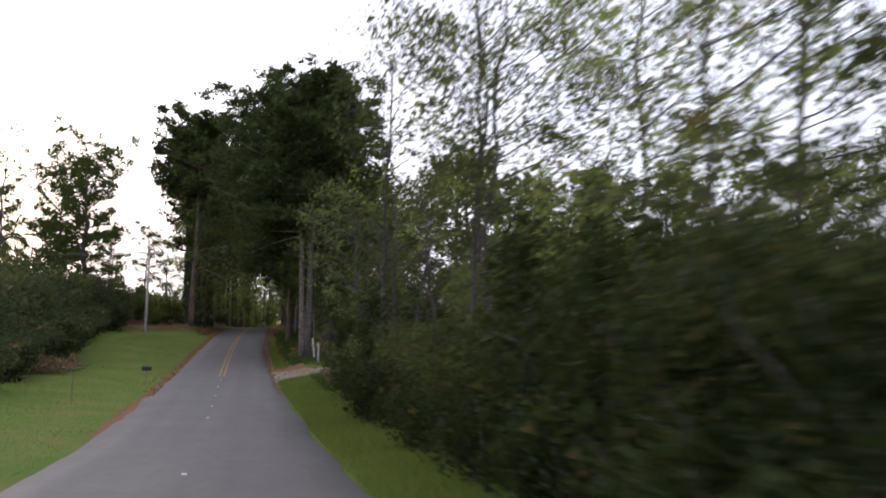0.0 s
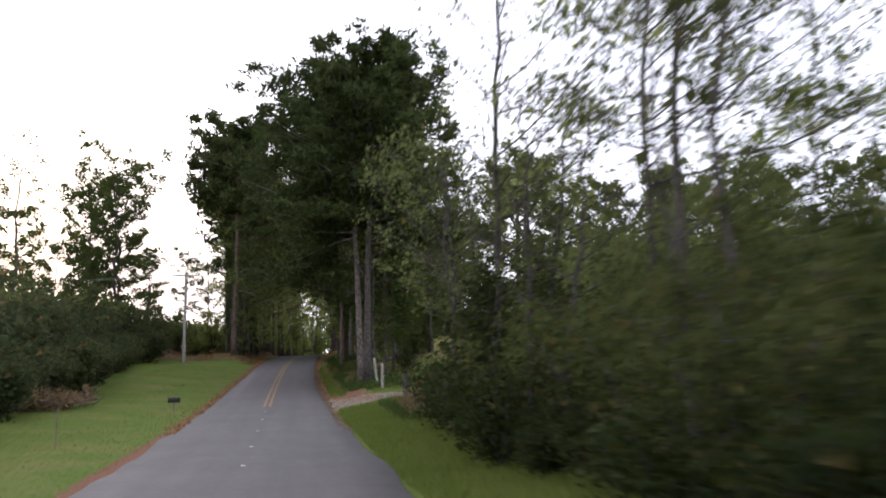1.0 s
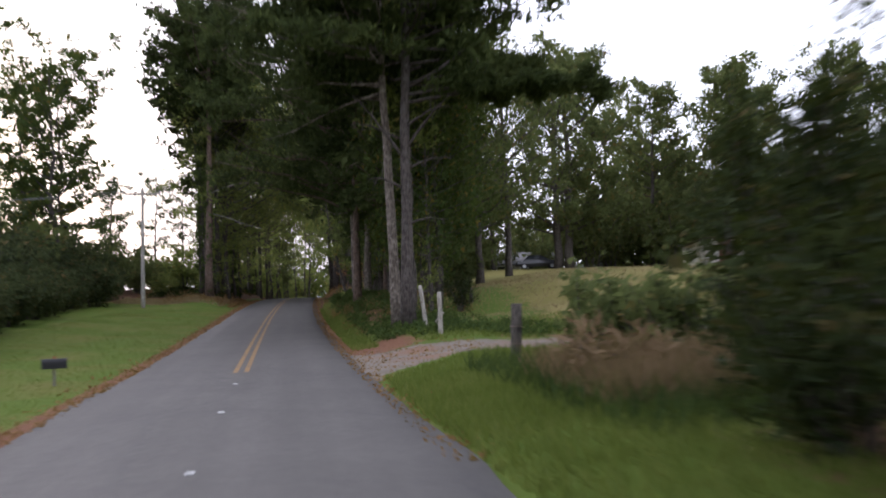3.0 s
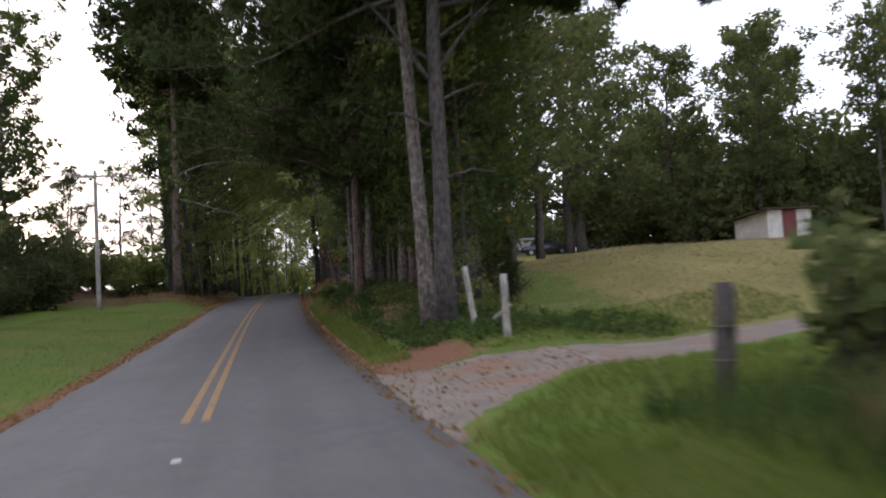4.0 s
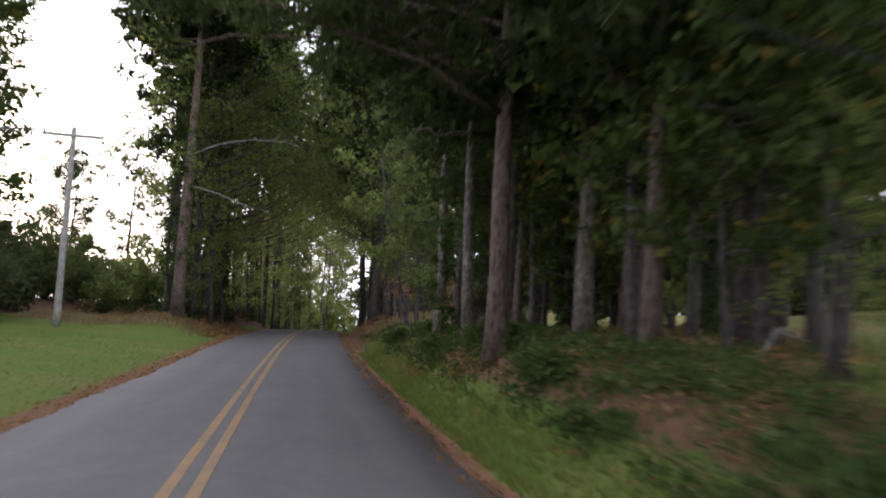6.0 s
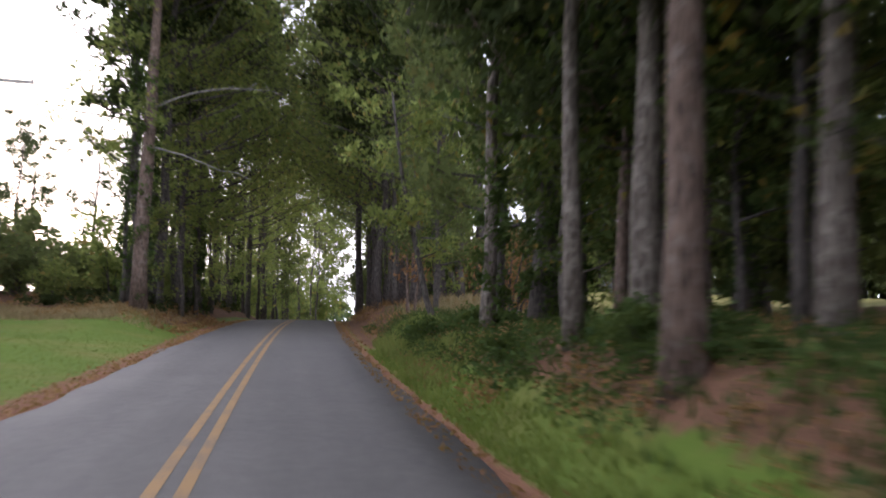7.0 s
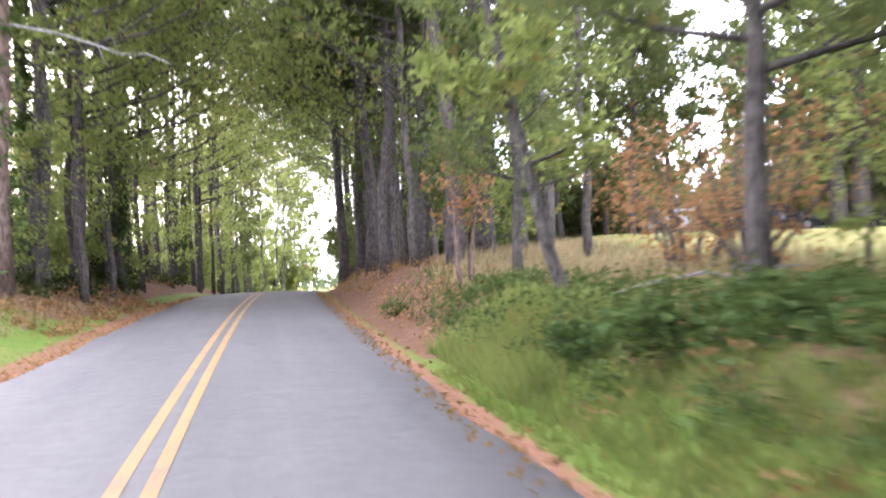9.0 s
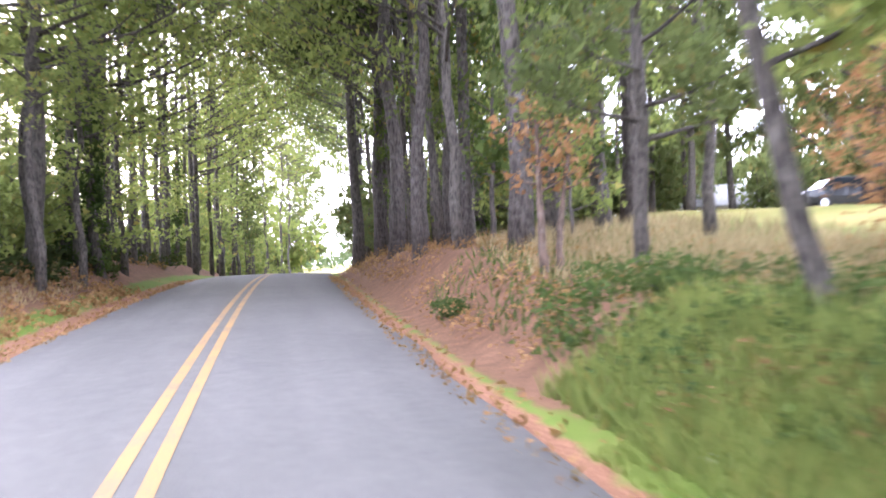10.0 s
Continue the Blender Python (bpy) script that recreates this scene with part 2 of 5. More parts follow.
def unit(a):
    return a / (np.linalg.norm(a, axis=-1, keepdims=True) + 1e-9)


def leaves(rng, centres, radii, count, long, wide, flat=0.7, lift=0.2, needles=False, big=0.22):
    """Leaves scattered in clumps: diamonds, or fans of needles."""
    k = rng.integers(0, len(centres), count)
    g = unit(rng.standard_normal((count, 3))) * rng.random((count, 1)) ** 0.45
    g[:, 2] *= flat
    c = centres[k] + g * radii[k][:, None]
    d = unit(rng.standard_normal((count, 3)) + 0.6 * g + [0, 0, lift])
    s = unit(np.cross(d, rng.standard_normal((count, 3))))
    size = 0.6 + 0.8 * rng.random((count, 1))
    inner = rng.random((count, 1)) < big
    c = np.where(inner, centres[k] + 0.6 * g * radii[k][:, None], c)
    size = np.where(inner, size * 1.9, size)
    if needles:
        out = []
        for q in range(3):
            dd = unit(d + 0.75 * rng.standard_normal((count, 3)))
            ss = unit(np.cross(dd, rng.standard_normal((count, 3))))
            out.append(np.stack([c - ss * wide * size, c + ss * wide * size, c + dd * long * size], 1))
        v = np.concatenate(out).reshape(-1, 3)
        f = np.arange(len(v)).reshape(-1, 3)
    else:
        v = np.stack([c, c + d * long * 0.5 * size + s * wide * 1.25 * size, c + d * long * size - s * wide * 0.75 * size], 1).reshape(-1, 3)
        f = np.arange(len(v)).reshape(-1, 3)
    return v, f


# ---------------- trees ----------------


def tree(name, at, seed, tall, thick, bare, reach, limbs, count, leaf, barkm, kind="broad", lean=(0.0, 0.0), shape=(0.35, 1.0, 0.35), clump=0.8, long=0.2, wide=0.08, sides=10, ivy=0, ivy_to=0.5, wiggle=0.02, label="", category="tree", droop=0.0, big=0.22, twigs=2, turn=0.0, group="", spread=None):
    """A tree: trunk with its limbs, crown of many leaves. bare: how much of the height has no limbs; shape: the crown's reach at its foot, middle and top."""
    rng = np.random.default_rng(seed)
    t = np.linspace(0, 1, 14)
    wob = np.cumsum(rng.standard_normal((14, 2)), 0) * wiggle * tall / 4
    wob -= wob[0]
    axis = np.c_[wob[:, 0] + lean[0] * tall * t**1.3, wob[:, 1] + lean[1] * tall * t**1.3, t * tall]
    rad = thick * (1 - 0.9 * t) ** 0.8 + 0.012
    rad[0] *= 1.3
    rad[1] *= 1.05
    axis[0, 2] = -0.25
    pieces = [tube(axis, rad, sides, 0.05, rng)]
    cen, crad = [], []
    for i in range(limbs):
        tt = bare + (0.985 - bare) * ((i + rng.random() * 0.8) / limbs)
        q = (tt - bare) / (1 - bare)
        prof = np.interp(q, [0, 0.5, 1], shape)
        length = reach * prof * (0.65 + 0.55 * rng.random())
        az = i * 2.4 + rng.normal(0, 0.35)
        if spread is not None:
            az = spread[0] + rng.normal(0, spread[1])
        start = np.array([np.interp(tt, t, axis[:, k]) for k in range(3)])
        up = (0.15 + 0.75 * q if kind == "broad" else 0.08 + 0.45 * q) + rng.normal(0, 0.12 if kind == "broad" else 0.22) - droop
        way = np.array([math.cos(az), math.sin(az), up])
        n = 6
        w = np.linspace(0, 1, n)[:, None]
        bendy = np.cumsum(rng.standard_normal((n, 3)) * (0.07 if kind == "broad" else 0.11), 0) * length * 0.6
        bendy -= bendy[0]
        pts = start + way * length * w + bendy * w + np.array([0, 0, 0.18 * length if kind == "broad" else 0.1 * length]) * w**2
        r0 = min(float(np.interp(tt, t, rad)) * 0.5, 0.035 + 0.016 * length)
        pieces.append(tube(pts, r0 * (1 - 0.85 * w[:, 0]), 5))
        for j in range(twigs + 1):
            f = (0.4 if kind == "broad" else 0.25) + (0.6 if kind == "broad" else 0.75) * (j + rng.random()) / (twigs + 1)
            base = start + way * length * f + np.array([np.interp(f, w[:, 0], (bendy * w)[:, k]) for k in range(3)]) + [0, 0, 0.15 * length * f * f]
            side = unit(np.cross(way, [0, 0, 1])) * rng.normal(0, 0.28) * length * 0.6 + rng.standard_normal(3) * 0.12 * clump
            tip = base + side + [0, 0, 0.12 * clump]
            pieces.append(tube(np.stack([base, tip]), [0.017, 0.006], 3))
            cen.append(tip)
            crad.append(clump * (0.6 + 0.7 * rng.random()) * (0.75 + 0.25 * prof))
    top = axis[-1]
    for _ in range(3):
        cen.append(top + rng.standard_normal(3) * 0.35 * clump)
        crad.append(clump * 0.7)
    root = thing(name, at, turn)
    smooth(part("trunk", join(pieces), barkm, root))
    v, f = leaves(rng, np.array(cen), np.array(crad), count, long, wide, 0.6 if kind != "broad" else 0.75, 0.35, kind == "pine", 0.07 if kind == "pine" else big)
    part("crown", (v.tolist(), f.tolist()), leaf, root)
    if ivy:
        tz = rng.random(ivy) ** 0.8 * ivy_to
        a = rng.random(ivy) * 2 * np.pi
        cx = np.stack([np.interp(tz, t, axis[:, k]) for k in range(3)], 1)
        rr = np.interp(tz, t, rad) + 0.06 + 0.18 * rng.random(ivy)
        cx[:, :2] += np.c_[np.cos(a), np.sin(a)] * rr[:, None]
        v, f = leaves(rng, cx, np.full(ivy, 0.2), ivy * 26, 0.085, 0.038, 1.0, 0.0)
        part("ivy", (v.tolist(), f.tolist()), IVY, root, "dark climbing ivy round the trunk")
    tagged(root, label, category, group)
    return root


def shrub(name, at, seed, tall, wide_, count, leaf, stems=9, long=0.15, wide=0.06, clump=0.5, label="", category="shrub", group="", barkm=None):
    """A shrub: stems from the ground, leaves in uneven clumps."""
    rng = np.random.default_rng(seed)
    pieces, cen, crad = [], [], []
    for i in range(stems):
        az, out = rng.random() * 6.283, wide_ * (0.25 + 0.75 * rng.random())
        h = tall * (0.55 + 0.45 * rng.random()) * (1.0 - 0.25 * out / wide_)
        w = np.linspace(0, 1, 6)[:, None]
        foot = np.array([math.cos(az), math.sin(az), 0]) * 0.2 * wide_ * rng.random()
        pts = foot + np.array([math.cos(az) * out, math.sin(az) * out, 0]) * w**1.4 + np.array([0, 0, h]) * w**0.9 + rng.standard_normal((6, 3)) * 0.04 * tall * w
        pts[0, 2] = -0.15
        pieces.append(tube(pts, (0.02 + 0.008 * tall) * (1 - 0.8 * w[:, 0]), 5))
        for q in (0.3, 0.5, 0.68, 0.84, 1.0):
            c = np.array([np.interp(q, w[:, 0], pts[:, k]) for k in range(3)])
            cen.append(c + rng.standard_normal(3) * 0.25 * clump)
            crad.append(clump * (0.6 + 0.8 * rng.random()))
    root = thing(name, at)
    part("woody_base", join(pieces), barkm or BARK_DARK, root)
    v, f = leaves(rng, np.array(cen), np.array(crad), count, long, wide, 0.85, 0.3)
    part("foliage", (v.tolist(), f.tolist()), leaf, root)
    tagged(root, label, category, group)
    return root


def plant(ob, u, v, turn, size=1.0, tilt=0.0, label=""):
    c = copy_thing(ob, pose(*spot(u, v), tilt, 0, turn) @ Matrix.Scale(size, 4))
    if label:
        c["label"] = label
    return c

# ---------------- ground, road, drive ----------------


def grid(us, vs, fn, lift=0.0):
    u, v = np.meshgrid(us, vs)
    x, z = centre(v) + u, fn(u, v) + lift
    verts = np.stack([x, v, z], -1).reshape(-1, 3)
    w = len(us)
    i = np.arange(w * (len(vs) - 1)).reshape(-1, w)[:, :-1].ravel()
    return verts, np.stack([i, i + 1, i + w + 1, i + w], 1), u.ravel(), v.ravel()


def ground_material():
    m, n, l, b = node_material("ground_cover", 0.95)
    b.inputs["Specular IOR Level"].default_value = 0.08
    fine, mid, big = noise_node(n, l, 45, 4), noise_node(n, l, 3.2, 5), noise_node(n, l, 0.35, 4)

    def zone(name):
        a = n.new("ShaderNodeAttribute")
        a.attribute_name = name
        rough_edge = math_node(n, l, "ADD", a.outputs["Fac"], math_node(n, l, "MULTIPLY", math_node(n, l, "SUBTRACT", mid.outputs["Fac"], 0.5), 0.9))
        return ramp_node(n, l, rough_edge, [(0.4, (0, 0, 0)), (0.62, (1, 1, 1))]).outputs["Color"]

    grass = ramp_node(n, l, math_node(n, l, "ADD", math_node(n, l, "MULTIPLY", fine.outputs["Fac"], 0.5), math_node(n, l, "MULTIPLY", mid.outputs["Fac"], 0.5)), [(0.25, (0.062, 0.096, 0.016)), (0.52, (0.084, 0.126, 0.021)), (0.8, (0.125, 0.155, 0.033))]).outputs["Color"]
    grass = mix_node(n, l, ramp_node(n, l, big.outputs["Fac"], [(0.45, (0, 0, 0)), (0.7, (0.6, 0.6, 0.6))]).outputs["Color"], grass, (0.17, 0.14, 0.05))
    field = ramp_node(n, l, math_node(n, l, "ADD", math_node(n, l, "MULTIPLY", fine.outputs["Fac"], 0.35), math_node(n, l, "MULTIPLY", big.outputs["Fac"], 0.65)), [(0.35, (0.11, 0.116, 0.03)), (0.5, (0.18, 0.159, 0.051)), (0.65, (0.24, 0.202, 0.078))]).outputs["Color"]
    litter = ramp_node(n, l, math_node(n, l, "ADD", math_node(n, l, "MULTIPLY", fine.outputs["Fac"], 0.6), math_node(n, l, "MULTIPLY", mid.outputs["Fac"], 0.4)), [(0.35, (0.06, 0.035, 0.022)), (0.55, (0.14, 0.075, 0.045)), (0.7, (0.22, 0.13, 0.08))]).outputs["Color"]
    needles = ramp_node(n, l, fine.outputs["Fac"], [(0.35, (0.1, 0.05, 0.03)), (0.55, (0.2, 0.1, 0.06)), (0.75, (0.32, 0.18, 0.11))]).outputs["Color"]
    colour = mix_node(n, l, zone("field"), grass, field)
    colour = mix_node(n, l, zone("litter"), colour, litter)
    colour = mix_node(n, l, zone("needles"), colour, needles)
    l.new(colour, b.inputs["Base Color"])
    bump_node(n, l, math_node(n, l, "ADD", fine.outputs["Fac"], mid.outputs["Fac"]), b, 0.18, 0.03)
    return m


def build_ground():
    us = np.concatenate([[-2800, -1200, -600, -300, -160, -100, -70, -50, -40, -32, -26, -22, -18], np.arange(-15, -6, 0.75), np.arange(-6, -2.3, 0.2), [-1.5, 0, 1.5], np.arange(2.3, 6.2, 0.2), np.arange(6.4, 16, 0.6), [17, 19, 22, 26, 31, 37, 44, 52, 62, 75, 95, 130, 200, 350, 700, 1300, 2800]])
    vs = np.concatenate([[-2800, -1200, -500, -250, -120, -70, -45, -30, -20, -12], np.arange(-6, 150, 0.7), [152, 156, 162, 170, 180, 195, 215, 245, 300, 400, 600, 1000, 1800, 3000]])
    verts, faces, u, v = grid(us, vs, land)
    ob = smooth(part("ground", (verts.tolist(), faces.tolist()), ground_material()))
    s = np.abs(u) - HALF
    needles = np.where(u < 0, 1 - step(0.0, 0.1 + 0.3 * (0.5 + step(40, 100, v)) + 0.25 * step(90, 104, v), s), (1 - step(-0.05, 0.38, s)) * step(44, 60, v))
    mouth = (1 - step(0.6, 3.2, s)) * step(57.5, 58.5, v) * (1 - step(60.5, 63, v)) * (u > 0)
    needles = np.maximum(needles, mouth) * step(26, 42, v + 4 * (u < 0)) * (1 - step(118, 135, v)) + 0.15 * (1 - step(0.1, 0.35, s)) * (v < 40)
    litter = np.where(u < 0, step(0.6, 1.5, s) * step(101, 106, v) + step(6.8, 9, s) * (0.6 - 0.3 * step(55, 75, v)) * step(36, 46, v) * (1 - step(15, 24, s)), step(0.75, 1.6, s) * (0.55 * step(61.5, 64, v) + 0.45 * step(66, 70, v)) * (1 - step(6 + 2.5 * step(69, 74, v), 7.2 + 4 * step(69, 74, v), u)))
    litter = np.where((u > 0) & (v < 48), step(1.4, 2.6, s) * (1 - 0.75 * step(38, 44, v)) * (1 - step(8, 14, s)), litter)
    litter = np.where((u > 0) & (v > 86) & (v < 104), litter * (1 - step(6.0, 7.5, u)), litter)
    litter = np.where((u > 0) & (v > 88) & (v < 140), np.maximum(litter, step(-0.1, 0.5, s) * (1 - step(2.6, 4.2, s)) * step(91, 97, v)), litter)
    field = np.where(u > 0, step(8, 12, u) * step(52, 60, v), step(3.5, 5.5, s) * step(100, 103, v) * (1 - step(103, 106, v)))
    field = np.maximum(field, 0.75 * step(14, 22, s))
    for name, value in (("needles", needles), ("litter", litter), ("field", field)):
        a = ob.data.attributes.new(name, "FLOAT", "POINT")
        a.data.foreach_set("value", np.clip(value, 0, 1).astype(np.float32))
    return tagged(ob, "green roadside grass, dry field and leaf litter under the pines", "ground", kind="structure")


def asphalt_material():
    m, n, l, b = node_material("worn_asphalt", 0.75)
    b.inputs["Specular IOR Level"].default_value = 0.35
    fine, mid, big = noise_node(n, l, 160, 2), noise_node(n, l, 6, 5), noise_node(n, l, 0.5, 5)
    tex = n.new("ShaderNodeTexCoord")
    stretch = n.new("ShaderNodeMapping")
    stretch.inputs["Scale"].default_value = (1.6, 0.06, 1)
    l.new(tex.outputs["Object"], stretch.inputs["Vector"])
    lanes = noise_node(n, l, 1.2, 3, 0.5, stretch.outputs["Vector"])
    v = math_node(n, l, "ADD", math_node(n, l, "MULTIPLY", fine.outputs["Fac"], 0.35), math_node(n, l, "MULTIPLY", mid.outputs["Fac"], 0.25))
    v = math_node(n, l, "ADD", v, math_node(n, l, "MULTIPLY", math_node(n, l, "ADD", lanes.outputs["Fac"], big.outputs["Fac"]), 0.2))
    colour = ramp_node(n, l, v, [(0.35, (0.061, 0.057, 0.053)), (0.5, (0.09, 0.084, 0.077)), (0.66, (0.13, 0.121, 0.111))]).outputs["Color"]
    vor = n.new("ShaderNodeTexVoronoi")
    vor.feature, vor.inputs["Scale"].default_value = "DISTANCE_TO_EDGE", 0.35
    wavy = mix_node(n, l, 0.35, tex.outputs["Object"], mid.outputs["Color"])
    l.new(wavy, vor.inputs["Vector"])
    crack = ramp_node(n, l, vor.outputs["Distance"], [(0.0, (1, 1, 1)), (0.012, (0, 0, 0))]).outputs["Color"]
    colour = mix_node(n, l, math_node(n, l, "MULTIPLY", crack, 0.35), colour, (0.05, 0.048, 0.05))
    l.new(colour, b.inputs["Base Color"])
    bump_node(n, l, fine.outputs["Fac"], b, 0.35, 0.006)
    return m


def paint_material(name, colour, worn):
    m, n, l, b = node_material(name, 0.7)
    chip = noise_node(n, l, 30, 5, 0.7)
    wear = noise_node(n, l, 1.3, 4)
    v = math_node(n, l, "ADD", math_node(n, l, "MULTIPLY", chip.outputs["Fac"], 0.6), math_node(n, l, "MULTIPLY", wear.outputs["Fac"], 0.4))
    l.new(ramp_node(n, l, v, [(0.38, worn), (0.52, colour)]).outputs["Color"], b.inputs["Base Color"])
    return m


def build_road():
    rng = np.random.default_rng(4)
    vs = np.arange(-30, 168, 0.5)
    edge = np.interp(vs, np.arange(-30, 170, 0.9), np.convolve(rng.normal(0, 0.09, 223), [0.25, 0.5, 0.25], "same"))
    edge2 = np.interp(vs, np.arange(-30, 170, 0.9), np.convolve(rng.normal(0, 0.09, 223), [0.25, 0.5, 0.25], "same"))
    across = np.array([-1.0, -0.985, -0.66, -0.33, 0, 0.33, 0.66, 0.985, 1.0])
    verts = []
    for k, v in enumerate(vs):
        for q in across:
            u = q * (HALF if q > 0 else HALF - 0.17) + (edge[k] if q < -0.9 else edge2[k] if q > 0.9 else 0)
            verts.append((float(centre(v)) + u, v, float(height(v)) + 0.05 * (1 - q * q) - (0.09 if abs(q) == 1 else 0.0) + 0.012))
    w = len(across)
    faces = [(i * w + k, i * w + k + 1, (i + 1) * w + k + 1, (i + 1) * w + k) for i in range(len(vs) - 1) for k in range(w - 1)]
    road = smooth(part("road", (verts, faces), asphalt_material()))
    tagged(road, "narrow worn grey asphalt country road", "road", kind="structure")
    yellow = paint_material("faded_yellow_paint", (0.27, 0.16, 0.062), (0.15, 0.11, 0.075))
    for side in (-0.15, 0.09):
        lv = np.arange(54.0 + 0.05 * (side > 0), 167, 0.5)
        p = [(float(centre(v)) + side + q * 0.055, v, float(height(v)) + 0.05 + 0.016) for v in lv for q in (-1, 1)]
        f = [(2 * i, 2 * i + 1, 2 * i + 3, 2 * i + 2) for i in range(len(lv) - 1)]
        part("centre_line", (p, f), yellow, road, "faded yellow centre line")
    white = paint_material("white_marker", (0.55, 0.55, 0.53), (0.3, 0.3, 0.3))
    for v in (20.5, 33.0, 37.4, 42.2, 47.0, 51.4):
        bm = box(bmesh.new(), -0.045, -0.07, 0.0, 0.045, 0.07, 0.012, 0.004)
        ob = part("lane_marker", bm, white, road, "small white worn marker")
        ob.matrix_basis = pose(float(centre(v)) - 0.02, v, float(height(v)) + 0.06, 0, 0, 8)
    return road


def build_driveway():
    path = [(2.3, 54.8, 4.2), (3.6, 55.7, 2.8), (5.2, 56.5, 1.6), (7.0, 57.1, 1.2), (9.2, 58.0, 1.15), (13, 59.7, 1.15), (20, 62, 1.2), (30, 66, 1.3), (44, 73, 1.4)]
    p = np.array(path)
    k = np.linspace(0, len(path) - 1, 60)
    us, vs, hw = (np.interp(k, range(len(path)), p[:, i]) for i in range(3))
    verts, faces = [], []
    rng = np.random.default_rng(8)
    for a, b, h in zip(us, vs, hw):
        for q in (-1, -0.6, -0.2, 0.2, 0.6, 1):
            v = b + q * h + rng.normal(0, 0.08) * (abs(q) == 1)
            verts.append((float(centre(v)) + a, v, max(float(land(a, v)), float(height(v)) - 0.02) + 0.03 - 0.05 * (abs(q) == 1)))
    for i in range(len(us) - 1):
        for j in range(5):
            faces.append((i * 6 + j, (i + 1) * 6 + j, (i + 1) * 6 + j + 1, i * 6 + j + 1))
    m = grainy("drive_gravel", (0.115, 0.094, 0.072), (0.24, 0.204, 0.165), 1.6, 70, 0.95, 0.35, 0.012, stain=(0.2, 0.115, 0.075))
    ob = smooth(part("driveway", (verts, faces), m))
    return tagged(ob, "gravel and red dirt driveway joining the road", "driveway", kind="structure")


build_ground()
build_road()
build_driveway()

# ---------------- things along the road ----------------


def fence_post(u, v, tall, r, tilt, turn, label):
    root = thing("fence_post", spot(u, v), turn)
    rng = np.random.default_rng(int(v * 10))
    z = np.linspace(-0.2, tall, 7)
    pts = np.c_[np.sin(z * 1.4) * 0.015 + z * math.tan(radians(tilt)), np.cos(z * 1.1) * 0.012, z]
    smooth(part("post", tube(pts, r * (1.1 - 0.12 * z / tall), 9, 0.05, rng), POSTWOOD if r < 0.1 else BARK_DARK, root))
    for h in (0.45, 0.8):
        if h < tall:
            q = np.linspace(0, 6.283, 12)
            ring = np.c_[np.cos(q) * (r * 1.12) + h * math.tan(radians(tilt)), np.sin(q) * (r * 1.12), np.full(12, h)]
            part("wire_loop", tube(ring, np.full(12, 0.006), 4), STEEL, root)
    return tagged(root, label, "fence post", "old fence posts by the driveway")


STEEL = grainy("rusty_steel", (0.1, 0.06, 0.045), (0.26, 0.2, 0.17), 9, 80, 0.6, 0.3, 0.003)
fence_post(5.4, 59.3, 1.2, 0.066, -1, 0, "pale weathered wooden fence post beside the driveway")
fence_post(5.38, 61.9, 1.35, 0.062, -7, 0, "pale leaning wooden fence post near the twin pines")
fence_post(5.5, 51.2, 1.25, 0.11, 2, 0, "thick grey gate post beside the driveway")

brace = thing("fence_rail", (0, 0, 0))
a, b_ = Vector(spot(5.38, 61.7)), Vector(spot(5.4, 59.4))
smooth(part("rail", tube([a + Vector((0.3, -0.5, 0.02)), (a + b_) / 2 + Vector((0.1, 0, 0.26)), b_ + Vector((0.08, -0.1, 0.58))], [0.04, 0.045, 0.035], 7), POSTWOOD, brace))
tagged(brace, "fallen weathered rail leaning between two fence posts", "fence rail")


def mailbox(u, v):
    """A black box with a rounded top on a thin post."""
    root = thing("mailbox", spot(u, v), 8)
    black = grainy("black_enamel", (0.01, 0.01, 0.011), (0.026, 0.026, 0.028), 8, 60, 0.65, 0.1, 0.002)
    bm = bmesh.new()
    prof = [(-0.1, 0.0), (0.1, 0.0), (0.1, 0.13)] + [(0.1 * math.cos(q), 0.13 + 0.1 * math.sin(q)) for q in np.linspace(0.25, math.pi - 0.25, 9)] + [(-0.1, 0.13)]
    ends = [[bm.verts.new((x, y, z + 0.4)) for y, z in prof] for x in (-0.27, 0.27)]
    n = len(prof)
    for k in range(n):
        bm.faces.new((ends[0][k], ends[0][(k + 1) % n], ends[1][(k + 1) % n], ends[1][k]))
    bm.faces.new(ends[0][::-1])
    bm.faces.new(ends[1])
    bmesh.ops.recalc_face_normals(bm, faces=bm.faces)
    part("box", bm, black, root)
    bm = bmesh.new()
    d = [bm.verts.new((x, y * 1.06, z * 1.03 + 0.395)) for x in (0.272, 0.29) for y, z in prof]
    for k in range(n):
        bm.faces.new((d[k], d[(k + 1) % n], d[n + (k + 1) % n], d[n + k]))
    bm.faces.new(d[:n][::-1])
    bm.faces.new(d[n:])
    bmesh.ops.recalc_face_normals(bm, faces=bm.faces)
    door = part("door", bm, black, root)
    part("knob", box(bmesh.new(), 0.29, -0.015, 0.58, 0.315, 0.015, 0.62, 0.005), STEEL, door)
    part("post", tube([(0, 0, -0.2), (0.01, 0, 0.2), (0, 0, 0.4)], [0.035, 0.034, 0.033], 8), DEADWOOD, root)
    red = grainy("red_flag", (0.25, 0.03, 0.02), (0.4, 0.05, 0.03), 8, 50, 0.5, 0.1, 0.002)
    part("flag", box(bmesh.new(), -0.02, 0.1, 0.5, 0.02, 0.108, 0.68, 0.002), red, root, "small red flag")
    return tagged(root, "black mailbox on a thin post in the grass", "mailbox")


mailbox(-3.75, 53.2).scale = (0.85, 0.85, 0.9)

